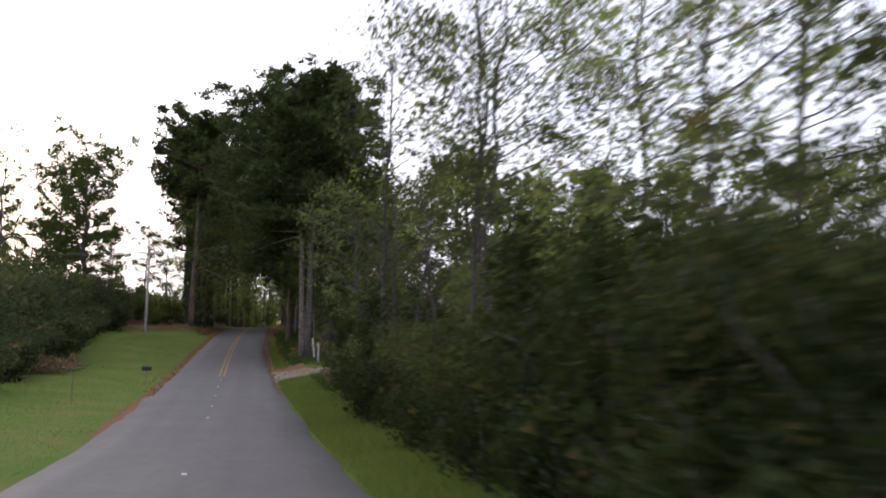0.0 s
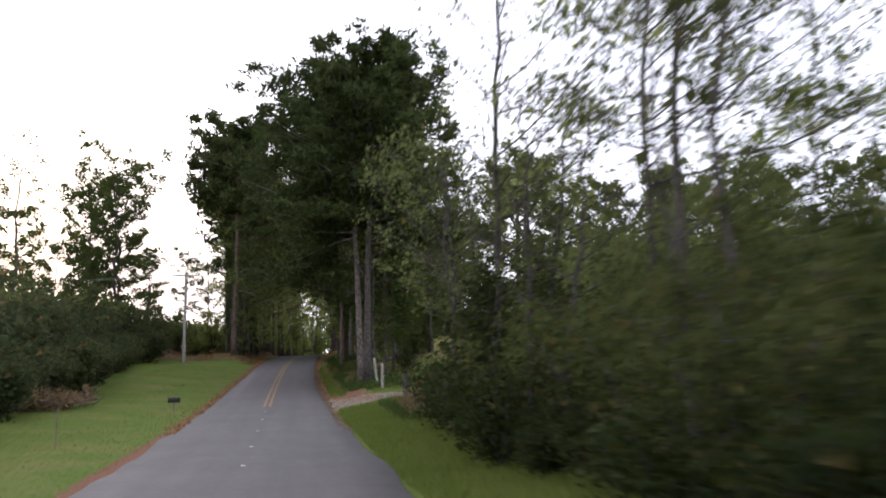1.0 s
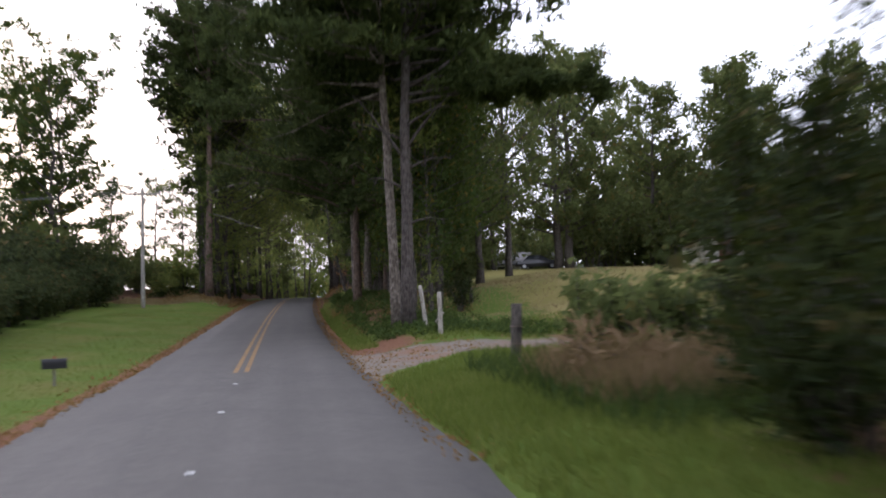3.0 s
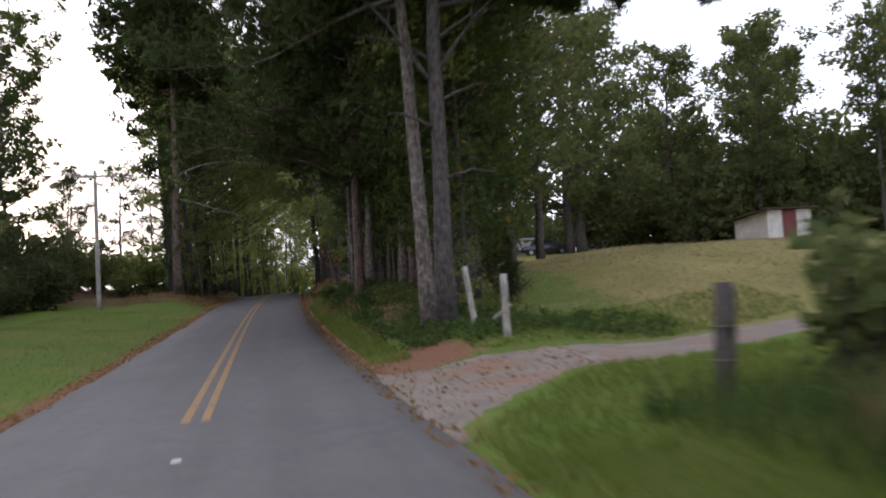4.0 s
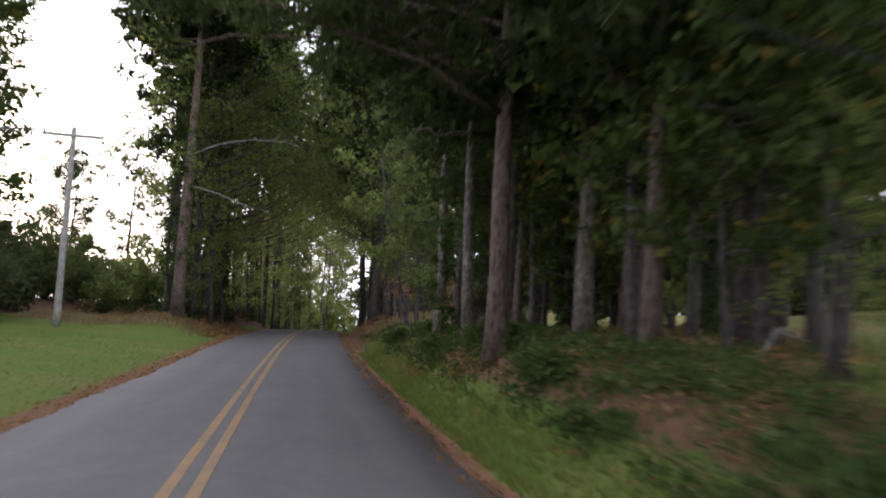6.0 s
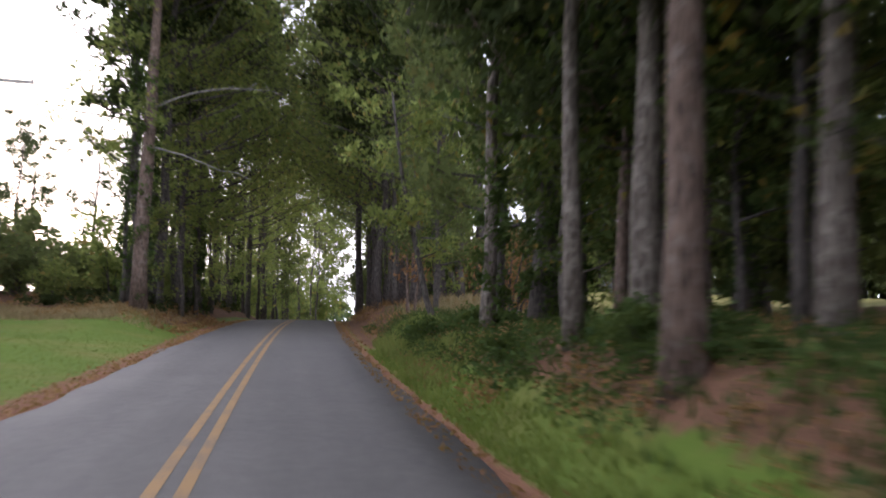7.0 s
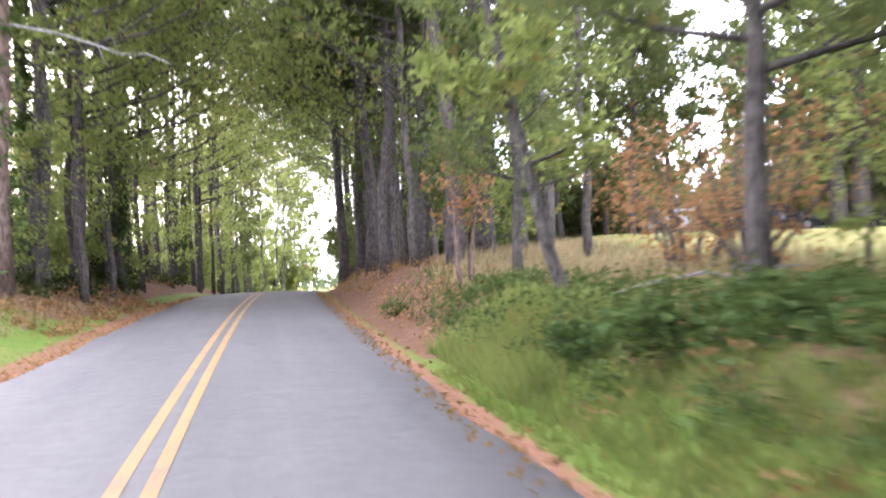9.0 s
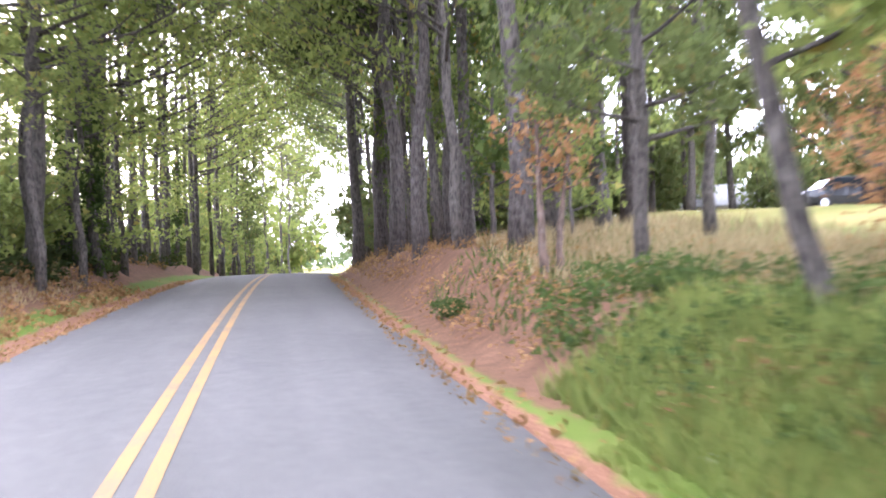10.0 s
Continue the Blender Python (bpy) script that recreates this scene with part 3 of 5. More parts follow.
stake = thing("metal_stake", spot(-4.85, 38.6))
part("stake", tube([(0, 0, -0.2), (0.01, 0, 0.5), (0.03, 0.01, 1.0)], [0.018, 0.018, 0.016], 6), STEEL, stake)
part("tag", box(bmesh.new(), 0.0, -0.03, 0.9, 0.06, 0.03, 0.905), STEEL, stake)
tagged(stake, "thin rusty metal stake in the lawn", "stake")


def utility_pole(u, v, tall):
    root = thing("utility_pole", spot(u, v), 6)
    rng = np.random.default_rng(3)
    z = np.linspace(-0.4, tall, 9)
    smooth(part("pole", tube(np.c_[0.012 * z, 0 * z, z], 0.15 - 0.006 * z, 10, 0.015, rng), POLEWOOD, root))
    top = 0.012 * tall
    arm = part("crossarm", box(bmesh.new(), top - 1.2, -0.16, tall - 0.42, top + 1.2, -0.06, tall - 0.3, 0.012), POLEWOOD, root)
    glass = grainy("glazed_insulator", (0.25, 0.24, 0.23), (0.45, 0.44, 0.43), 10, 50, 0.25, 0.05, 0.001)
    for x in (-1.12, -0.5, 1.12):
        part("insulator", tube([(top + x, -0.11, tall - 0.31), (top + x, -0.11, tall - 0.24), (top + x, -0.11, tall - 0.2), (top + x, -0.11, tall - 0.14)], [0.02, 0.045, 0.05, 0.03], 8), glass, arm)
    for s in (-1, 1):
        part("brace", tube([(top + s * 0.75, -0.11, tall - 0.42), (top + s * 0.05, -0.12, tall - 1.15)], [0.015, 0.015], 5), STEEL, root)
    part("top_pin", tube([(top, 0, tall), (top, 0, tall + 0.3)], [0.02, 0.015], 6), STEEL, root)
    return tagged(root, "pale wooden utility pole with a crossarm", "utility pole")


utility_pole(-9.1, 98.5, 8.2)
px, py, pz = spot(-9.1, 98.5)
wire_m = grainy("wire", (0.1, 0.1, 0.1), (0.2, 0.2, 0.2), 5, 30, 0.5, 0.0, 0.001)
for x in (-1.12, 1.12, -0.5):
    w = np.linspace(0, 1, 24)[:, None]
    for far in ((px + 13 + x, py + 75, pz + 9.5), (px - 45 + x, py - 10, pz + 8.5)):
        a = np.array([px + 0.1 + x, py - 0.1, pz + 8.08])
        pts = a + (np.array(far) - a) * w - np.array([0, 0, 1.4]) * (4 * w * (1 - w))
        ob = part("power_line", tube(pts, np.full(24, 0.011), 4), wire_m)
        tagged(ob, "thin grey power line strung from the pole", "power line", "power lines")

# ---------------- the field: shed, car, house ----------------


def shed(at, turn):
    root = thing("shed", at, turn)
    wall_m = grainy("chalky_white_boards", (0.4, 0.37, 0.34), (0.7, 0.66, 0.62), 3, 40, 0.8, 0.3, 0.006, stain=(0.4, 0.36, 0.32))
    roof_m = grainy("rusty_tin", (0.022, 0.016, 0.013), (0.07, 0.045, 0.034), 4, 50, 0.95, 0.4, 0.005)
    door_m = grainy("red_brown_boards", (0.1, 0.03, 0.03), (0.2, 0.065, 0.06), 4, 50, 0.8, 0.4, 0.006)
    w, d, h0, h1 = 2.5, 3.0, 1.95, 1.62
    boards = 12
    for k in range(boards):
        x0, x1 = -w / 2 + w * k / boards, -w / 2 + w * (k + 1) / boards - 0.012
        if abs((x0 + x1) / 2) < 0.4:
            continue
        part("front_board", box(bmesh.new(), x0, -d / 2, -0.2, x1, -d / 2 + 0.03 + 0.004 * (k % 3), h0, 0.004), wall_m, root)
    for k in range(11):
        y0, y1 = -d / 2 + 0.03 + (d - 0.03) * k / 11, -d / 2 + 0.03 + (d - 0.03) * (k + 1) / 11 - 0.01
        for s in (-1, 1):
            part("side_board", box(bmesh.new(), s * w / 2 - 0.015, y0, -0.2, s * w / 2 + 0.015, y1, h0 + (h1 - h0) * (k + 0.5) / 11 - 0.03, 0.003), wall_m, root)
    part("back_wall", box(bmesh.new(), -w / 2, d / 2 - 0.03, -0.2, w / 2, d / 2, h1 - 0.03), wall_m, root)
    door = part("door", box(bmesh.new(), -0.4, -d / 2 - 0.01, -0.1, 0.4, -d / 2 + 0.03, h0 - 0.06, 0.006), door_m, root, "red-brown board door")
    part("latch", box(bmesh.new(), 0.26, -d / 2 - 0.03, 0.8, 0.36, -d / 2 - 0.01, 0.84, 0.004), STEEL, door)
    for k in range(10):
        x0, x1 = -w / 2 - 0.25 + (w + 0.5) * k / 10, -w / 2 - 0.25 + (w + 0.5) * (k + 1) / 10
        bm = bmesh.new()
        lift = 0.015 * (k % 2)
        vs = [bm.verts.new(q) for q in ((x0, -d / 2 - 0.3, h0 + lift - 0.03), (x1, -d / 2 - 0.3, h0 + lift - 0.03), (x1, d / 2 + 0.2, h1 + lift + 0.03), (x0, d / 2 + 0.2, h1 + lift + 0.03))]
        up = [bm.verts.new(q.co + Vector((0, 0, 0.09))) for q in vs]
        bm.faces.new(vs[::-1])
        bm.faces.new(up)
        for i in range(4):
            bm.faces.new((vs[i], vs[(i + 1) % 4], up[(i + 1) % 4], up[i]))
        part("roof_sheet", bm, roof_m, root)
    return tagged(root, "small whitewashed board shed with a rusty roof", "shed")


def parked_car(at, turn, label, paint):
    """A saloon: lofted body, glass, wheels, lights."""
    root = thing("parked_car", at, turn)
    body_m = grainy("car_paint", paint, tuple(min(1, p * 1.6 + 0.01) for p in paint), 2, 90, 0.25, 0.02, 0.001)
    body_m.node_tree.nodes["Principled BSDF"].inputs["Coat Weight"].default_value = 0.6
    glass_m, n, l, b = node_material("car_glass", 0.08)
    b.inputs["Base Color"].default_value = (0.02, 0.025, 0.03, 1)
    b.inputs["Specular IOR Level"].default_value = 0.7
    tyre_m = grainy("tyre_rubber", (0.012, 0.012, 0.012), (0.03, 0.03, 0.03), 10, 60, 0.8, 0.2, 0.003)
    rim_m = grainy("wheel_rim", (0.35, 0.35, 0.36), (0.55, 0.55, 0.56), 8, 60, 0.35, 0.05, 0.001)
    rim_m.node_tree.nodes["Principled BSDF"].inputs["Metallic"].default_value = 0.9
    secs = [(-2.25, 0.42, 0.62, 0.70), (-2.1, 0.3, 0.85, 0.84), (-1.4, 0.27, 0.92, 0.88), (0.0, 0.26, 0.93, 0.9), (1.2, 0.27, 0.9, 0.88), (2.0, 0.3, 0.8, 0.82), (2.25, 0.42, 0.65, 0.7)]
    bm = bmesh.new()
    rings = []
    for x, z0, z1, hw in secs:
        rings.append([bm.verts.new((x, y, z)) for y, z in ((-hw, z0), (hw, z0), (hw + 0.03, (z0 + z1) / 2), (hw - 0.05, z1), (-hw + 0.05, z1), (-hw - 0.03, (z0 + z1) / 2))])
    for r, s in zip(rings, rings[1:]):
        for k in range(6):
            bm.faces.new((r[k], r[(k + 1) % 6], s[(k + 1) % 6], s[k]))
    bm.faces.new(rings[0][::-1])
    bm.faces.new(rings[-1])
    bmesh.ops.recalc_face_normals(bm, faces=bm.faces)
    part("body", bm, body_m, root)
    bm = bmesh.new()
    lo = [(-1.5, 0.8), (1.15, 0.8)]
    hi = [(-0.95, 0.62), (0.35, 0.62)]
    low = [bm.verts.new((x, s * w, 0.905)) for (x, w), s in ((lo[0], -1), (lo[1], -1), (lo[1], 1), (lo[0], 1))]
    top = [bm.verts.new((x, s * w, 1.36)) for (x, w), s in ((hi[0], -1), (hi[1], -1), (hi[1], 1), (hi[0], 1))]
    for k in range(4):
        bm.faces.new((low[k], low[(k + 1) % 4], top[(k + 1) % 4], top[k]))
    bm.faces.new(low[::-1])
    bm.faces.new(top)
    part("cabin", bm, body_m, root)
    for k, name in enumerate(("side_window", "windscreen", "side_window", "rear_window")):
        q = [Vector((*p, z)) for p, z in zip([(lo[0][0], -lo[0][1]), (lo[1][0], -lo[1][1]), (lo[1][0], lo[1][1]), (lo[0][0], lo[0][1])], [0.905] * 4)]
        t = [Vector((*p, z)) for p, z in zip([(hi[0][0], -hi[0][1]), (hi[1][0], -hi[1][1]), (hi[1][0], hi[1][1]), (hi[0][0], hi[0][1])], [1.36] * 4)]
        c = [q[k], q[(k + 1) % 4], t[(k + 1) % 4], t[k]]
        mid = sum(c, Vector()) / 4
        out = (c[1] - c[0]).cross(c[3] - c[0]).normalized() * 0.006
        bm = bmesh.new()
        inner = [bm.verts.new(mid + (p - mid) * 0.88 - out * 0.5) for p in c]
        outer = [bm.verts.new(mid + (p - mid) * 0.87 + out) for p in c]
        bm.faces.new(outer)
        for m in range(4):
            bm.faces.new((inner[m], inner[(m + 1) % 4], outer[(m + 1) % 4], outer[m]))
        part(name, bm, glass_m, root, "dark reflecting glass")
    part("roof", box(bmesh.new(), -1.0, -0.63, 1.35, 0.4, 0.63, 1.4, 0.02), body_m, root)
    for x in (-1.4, 1.35):
        for s in (-1, 1):
            wheel = part("wheel", tube([(x, s * 0.68, 0.31), (x, s * 0.7, 0.31), (x, s * 0.88, 0.31), (x, s * 0.9, 0.31)], [0.26, 0.31, 0.31, 0.27], 20), tyre_m, root)
            part("rim", tube([(x, s * 0.885, 0.31), (x, s * 0.91, 0.31)], [0.19, 0.17], 14), rim_m, wheel)
    lamp_m = grainy("lamp_glass", (0.5, 0.5, 0.48), (0.8, 0.8, 0.78), 8, 50, 0.15, 0.0, 0.001)
    for s in (-1, 1):
        part("headlight", box(bmesh.new(), 2.18, s * 0.6 - 0.14, 0.6, 2.265, s * 0.6 + 0.14, 0.72, 0.02), lamp_m, root, "clear headlight")
    return tagged(root, label, "car")


def house(at, turn):
    root = thing("house", at, turn)
    wall_m = grainy("pale_siding", (0.45, 0.43, 0.4), (0.68, 0.66, 0.62), 1.5, 40, 0.8, 0.2, 0.004)
    roof_m = grainy("grey_shingles", (0.14, 0.14, 0.14), (0.3, 0.29, 0.28), 3, 50, 0.9, 0.5, 0.01)
    glass_m, n, l, b = node_material("window_glass", 0.05)
    b.inputs["Base Color"].default_value = (0.03, 0.035, 0.04, 1)
    trim_m = grainy("white_trim", (0.65, 0.65, 0.63), (0.85, 0.85, 0.83), 4, 40, 0.6, 0.1, 0.002)
    w, d, h, r = 9.0, 7.0, 2.4, 1.3
    for x0, y0, x1, y1 in ((-w / 2, -d / 2, w / 2, -d / 2 + 0.2), (-w / 2, d / 2 - 0.2, w / 2, d / 2), (-w / 2, -d / 2 + 0.2, -w / 2 + 0.2, d / 2 - 0.2), (w / 2 - 0.2, -d / 2 + 0.2, w / 2, d / 2 - 0.2)):
        part("wall", box(bmesh.new(), x0, y0, -0.5, x1, y1, h), wall_m, root)
    for s in (-1, 1):
        bm = bmesh.new()
        v = [bm.verts.new(q) for q in ((-w / 2 - 0.4, s * (d / 2 + 0.45), h - 0.15), (w / 2 + 0.4, s * (d / 2 + 0.45), h - 0.15), (w / 2 + 0.4, 0, h + r), (-w / 2 - 0.4, 0, h + r))]
        t = [bm.verts.new(q.co + Vector((0, 0, 0.12))) for q in v]
        bm.faces.new(v)
        bm.faces.new(t[::-1])
        for i in range(4):
            bm.faces.new((v[i], v[(i + 1) % 4], t[(i + 1) % 4], t[i]))
        bmesh.ops.recalc_face_normals(bm, faces=bm.faces)
        part("roof", bm, roof_m, root)
    for s in (-1, 1):
        bm = bmesh.new()
        v = [bm.verts.new((s * (w / 2 - 0.1) + o, y, z)) for o in (-0.08, 0.08) for y, z in ((-d / 2, h - 0.02), (d / 2, h - 0.02), (0, h + r - 0.08))]
        bm.faces.new(v[:3])
        bm.faces.new(v[3:])
        for i in range(3):
            bm.faces.new((v[i], v[(i + 1) % 3], v[3 + (i + 1) % 3], v[3 + i]))
        bmesh.ops.recalc_face_normals(bm, faces=bm.faces)
        part("gable", bm, wall_m, root)
    for x in (-3.4, -1.4, 2.2, 3.6):
        win = part("window", box(bmesh.new(), x - 0.5, -d / 2 - 0.05, 0.9, x + 0.5, -d / 2 - 0.004, 2.1, 0.01), trim_m, root)
        for s in (-1, 1):
            part("pane", box(bmesh.new(), x - 0.42, -d / 2 - 0.06, 1.5 + s * 0.29 - 0.26, x + 0.42, -d / 2 - 0.055, 1.5 + s * 0.29 + 0.26), glass_m, win)
    part("door", box(bmesh.new(), 0.1, -d / 2 - 0.06, 0.0, 1.0, -d / 2 - 0.004, 2.05, 0.01), trim_m, root)
    return tagged(root, "low pale house with a grey gable roof among trees", "house")


def field_spot(x, y, sink=0.0):
    return spot(x - float(centre(y)), y, sink)


shed(field_spot(26.9, 85.6, 0.05), 3)
parked_car(field_spot(25.7, 121.4, 0.02), -12, "black saloon car parked on the grass by the house", (0.012, 0.012, 0.014))
parked_car(field_spot(33.0, 128.0, 0.02), 170, "silver car parked near the house", (0.3, 0.31, 0.32))
house(field_spot(27.5, 139.0, 0.1), -14)

# ---------------- the woods and hedges ----------------
PINE_LABEL = "tall dark-green pine with a straight grey-brown trunk"
pine_kinds = [
    tree("pine_tree", spot(4.23, 75.2), 11, 19.0, 0.165, 0.22, 7.4, 44, 9000, PINE, BARK_RED, "pine", shape=(0.9, 1.0, 0.4), clump=0.9, long=0.24, wide=0.05, wiggle=0.007, spread=(3.14, 0.8), twigs=4, label=PINE_LABEL, group="roadside pines"),
    tree("pine_tree", spot(5.9, 75.5), 12, 19.5, 0.15, 0.2, 4.6, 40, 7600, PINE, BARK_PALE, "pine", shape=(0.8, 1.0, 0.45), clump=0.9, long=0.26, wide=0.055, wiggle=0.006, twigs=3, label=PINE_LABEL, group="roadside pines"),
    tree("pine_tree", spot(5.65, 71.7), 13, 17.5, 0.12, 0.2, 6.4, 40, 8400, PINE, BARK_RED, "pine", shape=(0.6, 1.0, 0.5), clump=0.9, long=0.24, wide=0.05, wiggle=0.008, spread=(3.14, 0.9), twigs=4, label=PINE_LABEL, group="roadside pines"),
]
pine_kinds += [
    tree("pine_tree", spot(8.2, 105.0), 15, 20.0, 0.2, 0.42, 3.6, 30, 2800, PINE, BARK_PINE, "pine", shape=(0.7, 1.0, 0.5), clump=0.9, long=0.3, wide=0.07, twigs=3, label="tall thin-crowned pine in the wood", group="roadside pines"),
    tree("pine_tree", spot(6.0, 125.5), 16, 21.0, 0.22, 0.4, 3.8, 30, 2800, PINE, BARK_DARK, "pine", shape=(0.7, 1.0, 0.5), clump=0.95, long=0.3, wide=0.07, twigs=3, label="tall thin-crowned pine in the wood", group="roadside pines"),
]
# the twin pines at the mouth of the drive
tree("pine_tree", spot(4.7, 63.5), 21, 16.8, 0.175, 0.46, 5.2, 56, 15000, PINE, BARK_PALE, "pine", shape=(0.9, 1.0, 0.25), clump=0.78, long=0.24, wide=0.052, lean=(-0.03, 0.0), wiggle=0.006, spread=(3.0, 1.4), twigs=4, label="large twin pine with a thick grey trunk", group="twin pines")
twin = tree("pine_tree", spot(4.95, 62.75), 22, 17.4, 0.2, 0.44, 5.6, 56, 15000, PINE, BARK_PINE, "pine", shape=(0.95, 1.0, 0.25), clump=0.78, long=0.24, wide=0.052, lean=(0.008, 0.0), wiggle=0.006, spread=(-0.2, 1.4), twigs=4, label="large twin pine with dead lower branches", group="twin pines")


def low_bough(root, height, dx, dy, up, r, seed):
    """A long needle-bearing bough of a pine, a part of its tree."""
    rng = np.random.default_rng(seed)
    w = np.linspace(0, 1, 9)[:, None]
    pts = np.array([0, 0, height]) + np.array([dx, dy, 0]) * w + np.array([0, 0, up]) * np.sin(w * 1.9) + np.cumsum(rng.standard_normal((9, 3)) * 0.05, 0) * w
    pieces, cen = [tube(pts, r * (1 - 0.85 * w[:, 0]), 7, 0.06, rng)], []
    for k in range(22):
        f = 0.3 + 0.7 * k / 21
        b = np.array([np.interp(f, w[:, 0], pts[:, i]) for i in range(3)])
        side = unit(np.cross([dx, dy, 0.0], [0, 0, 1])) * (-1) ** k * (0.3 + 0.8 * rng.random()) + unit(np.array([dx, dy, 0.0])) * 0.5 * rng.random() + np.array([0, 0, rng.normal(0.02, 0.2)])
        pieces.append(tube(np.stack([b, b + side * 0.5 + [0, 0, 0.03], b + side]), [0.016, 0.011, 0.005], 4))
        cen += [b + side, b + side * 0.6]
    bough = smooth(part("bough", join(pieces), BARK_PINE, root))
    vv, ff = leaves(rng, np.array(cen), np.full(len(cen), 0.36), 3400, 0.22, 0.035, 0.55, 0.3, True, 0.07)
    part("needles", (vv.tolist(), ff.tolist()), PINE, bough, "dark green needles in flat sprays")


# the great pine at the edge of the wood
tree("pine_tree", spot(-5.31, 104.3), 23, 21.6, 0.29, 0.62, 5.0, 52, 10000, PINE, BARK_RED, "pine", shape=(0.75, 1.0, 0.6), clump=1.0, long=0.3, wide=0.085, lean=(0.02, 0.0), wiggle=0.004, twigs=4, ivy=60, ivy_to=0.45, label="very tall pine with a bare reddish trunk at the wood's edge")

for u, v, turn, size, k in ((4.95, 77.8, 40, 1.0, 1), (7.72, 78.2, 10, 1.0, 0), (6.2, 82.0, -10, 0.85, 2), (6.9, 71.5, 15, 0.72, 3), (7.3, 76.4, -15, 0.95, 2), (8.6, 84.0, 20, 0.9, 1), (5.4, 103.6, 70, 1.0, 3), (6.8, 106.0, 130, 1.05, 4), (4.3, 109.0, 210, 0.8, 3), (5.6, 112.2, 330, 1.0, 3), (4.4, 115.0, 15, 1.05, 3), (6.3, 118.0, 95, 1.0, 4), (4.5, 121.6, 160, 1.0, 3), (3.9, 126.9, 240, 1.05, 4), (5.3, 130.5, 280, 1.0, 3), (7.5, 124.0, 0, 1.0, 4),
                         (-6.1, 107.6, 60, 0.9, 3), (-5.6, 121.0, 340, 0.95, 4)):
    plant(pine_kinds[k], u, v, turn, size)

tree("pine_tree", spot(4.43, 78.9), 14, 17.0, 0.105, 0.4, 3.0, 22, 3600, PINE, BARK_PALE, "pine", shape=(0.6, 1.0, 0.5), clump=0.9, long=0.42, wide=0.045, wiggle=0.012, label="slender pine with a pale mottled trunk", group="roadside pines")

# tall pines added so that their high crowns block sky light and shade the wood
high_pine = tree("pine_tree", spot(-6.0, 109.6), 17, 20.5, 0.17, 0.6, 4.8, 40, 4600, PINE, BARK_PINE, "pine", shape=(0.8, 1.0, 0.5), clump=1.0, long=0.34, wide=0.105, wiggle=0.006, twigs=4, label="tall pine with a high dense crown, added to shade the wood", group="roadside pines")
for u, v, turn, size in ((-5.8, 121.8, 160, 0.95), (-5.6, 130.5, 20, 1.0), (-6.0, 137.0, 110, 1.05), (5.6, 109.8, 200, 0.95), (5.4, 116.4, 300, 1.0), (5.6, 123.2, 45, 1.0), (5.2, 129.0, 130, 1.0), (6.0, 136.0, 220, 1.0)):
    plant(high_pine, u, v, turn, size)

# dark broadleaved trees behind the twin pines
dark_kind = tree("understorey_tree", spot(6.8, 67.6), 57, 9.5, 0.09, 0.26, 2.8, 30, 5200, OAK, BARK_DARK, clump=0.8, shape=(0.8, 1.0, 0.5), long=0.15, wide=0.06, big=0.1, wiggle=0.02, twigs=3, label="dark broadleaved tree behind the twin pines", group="understorey trees")
for u, v, turn, size in ((7.3, 70.2, 120, 1.0), (7.0, 73.4, 230, 1.0), (6.3, 66.4, 40, 0.8), (6.5, 68.8, 300, 0.85), (6.0, 73.2, 80, 0.9), (6.5, 77.0, 170, 1.0), (6.2, 80.4, 20, 0.95), (7.4, 84.0, 250, 0.9), (6.4, 85.4, 110, 1.25), (6.9, 70.8, 60, 1.05)):
    plant(dark_kind, u, v, turn, size)

# broad trees at the near corner of the field
corner_kind = tree("field_tree", field_spot(10.4, 76.8), 61, 11.0, 0.17, 0.24, 3.7, 36, 7600, BRUSH, BARK_DARK, clump=0.9, shape=(0.8, 1.0, 0.5), long=0.16, wide=0.065, big=0.1, wiggle=0.015, twigs=3, label="broad yellowish green tree at the field's corner", group="trees at the field's corner")
for x, y, turn, size in ((12.9, 81.0, 140, 1.0), (9.6, 83.5, 250, 1.05)):
    copy_thing(corner_kind, pose(*field_spot(x, y), 0, 0, turn) @ Matrix.Scale(size, 4))

# thin-stemmed broadleaved trees of the wood
wood_kinds = [
    tree("woodland_tree", spot(6.2, 87.0), 31, 14.0, 0.27, 0.3, 3.4, 26, 7500, OAK, BARK_DARK, clump=0.95, shape=(0.7, 1.0, 0.5), long=0.15, wide=0.058, big=0.12, ivy=220, ivy_to=0.4, label="leafy tree with a thick dark ivy-covered trunk", group="woodland trees"),
    tree("woodland_tree", spot(6.06, 90.4), 32, 12.0, 0.12, 0.2, 3.4, 30, 8500, BRUSH, BARK_DARK, clump=0.85, shape=(0.9, 1.0, 0.5), long=0.18, wide=0.07, big=0.08, label="slender tree with yellowish green leaves", group="woodland trees"),
    tree("woodland_tree", spot(-5.0, 110.4), 33, 15.0, 0.11, 0.3, 2.8, 24, 2600, LIGHT, BARK_DARK, clump=0.65, shape=(0.8, 1.0, 0.5), long=0.17, wide=0.068, big=0.08, wiggle=0.03, twigs=4, label="slender woodland tree with a dark stem", group="woodland trees"),
    tree("woodland_tree", spot(-5.6, 116.0), 34, 17.0, 0.14, 0.34, 3.2, 24, 2600, LIGHT, BARK_DARK, clump=0.65, shape=(0.8, 1.0, 0.5), long=0.17, wide=0.068, big=0.1, twigs=4, ivy=150, ivy_to=0.35, label="tall woodland tree with ivy on its stem", group="woodland trees"),
]
tree("woodland_tree", spot(4.76, 85.8), 35, 13.0, 0.14, 0.45, 2.8, 18, 3600, OAK, BARK_PALE, clump=0.9, long=0.24, wide=0.08, ivy=60, ivy_to=0.3, wiggle=0.01, label="straight tree with a pale mottled trunk on the bank")
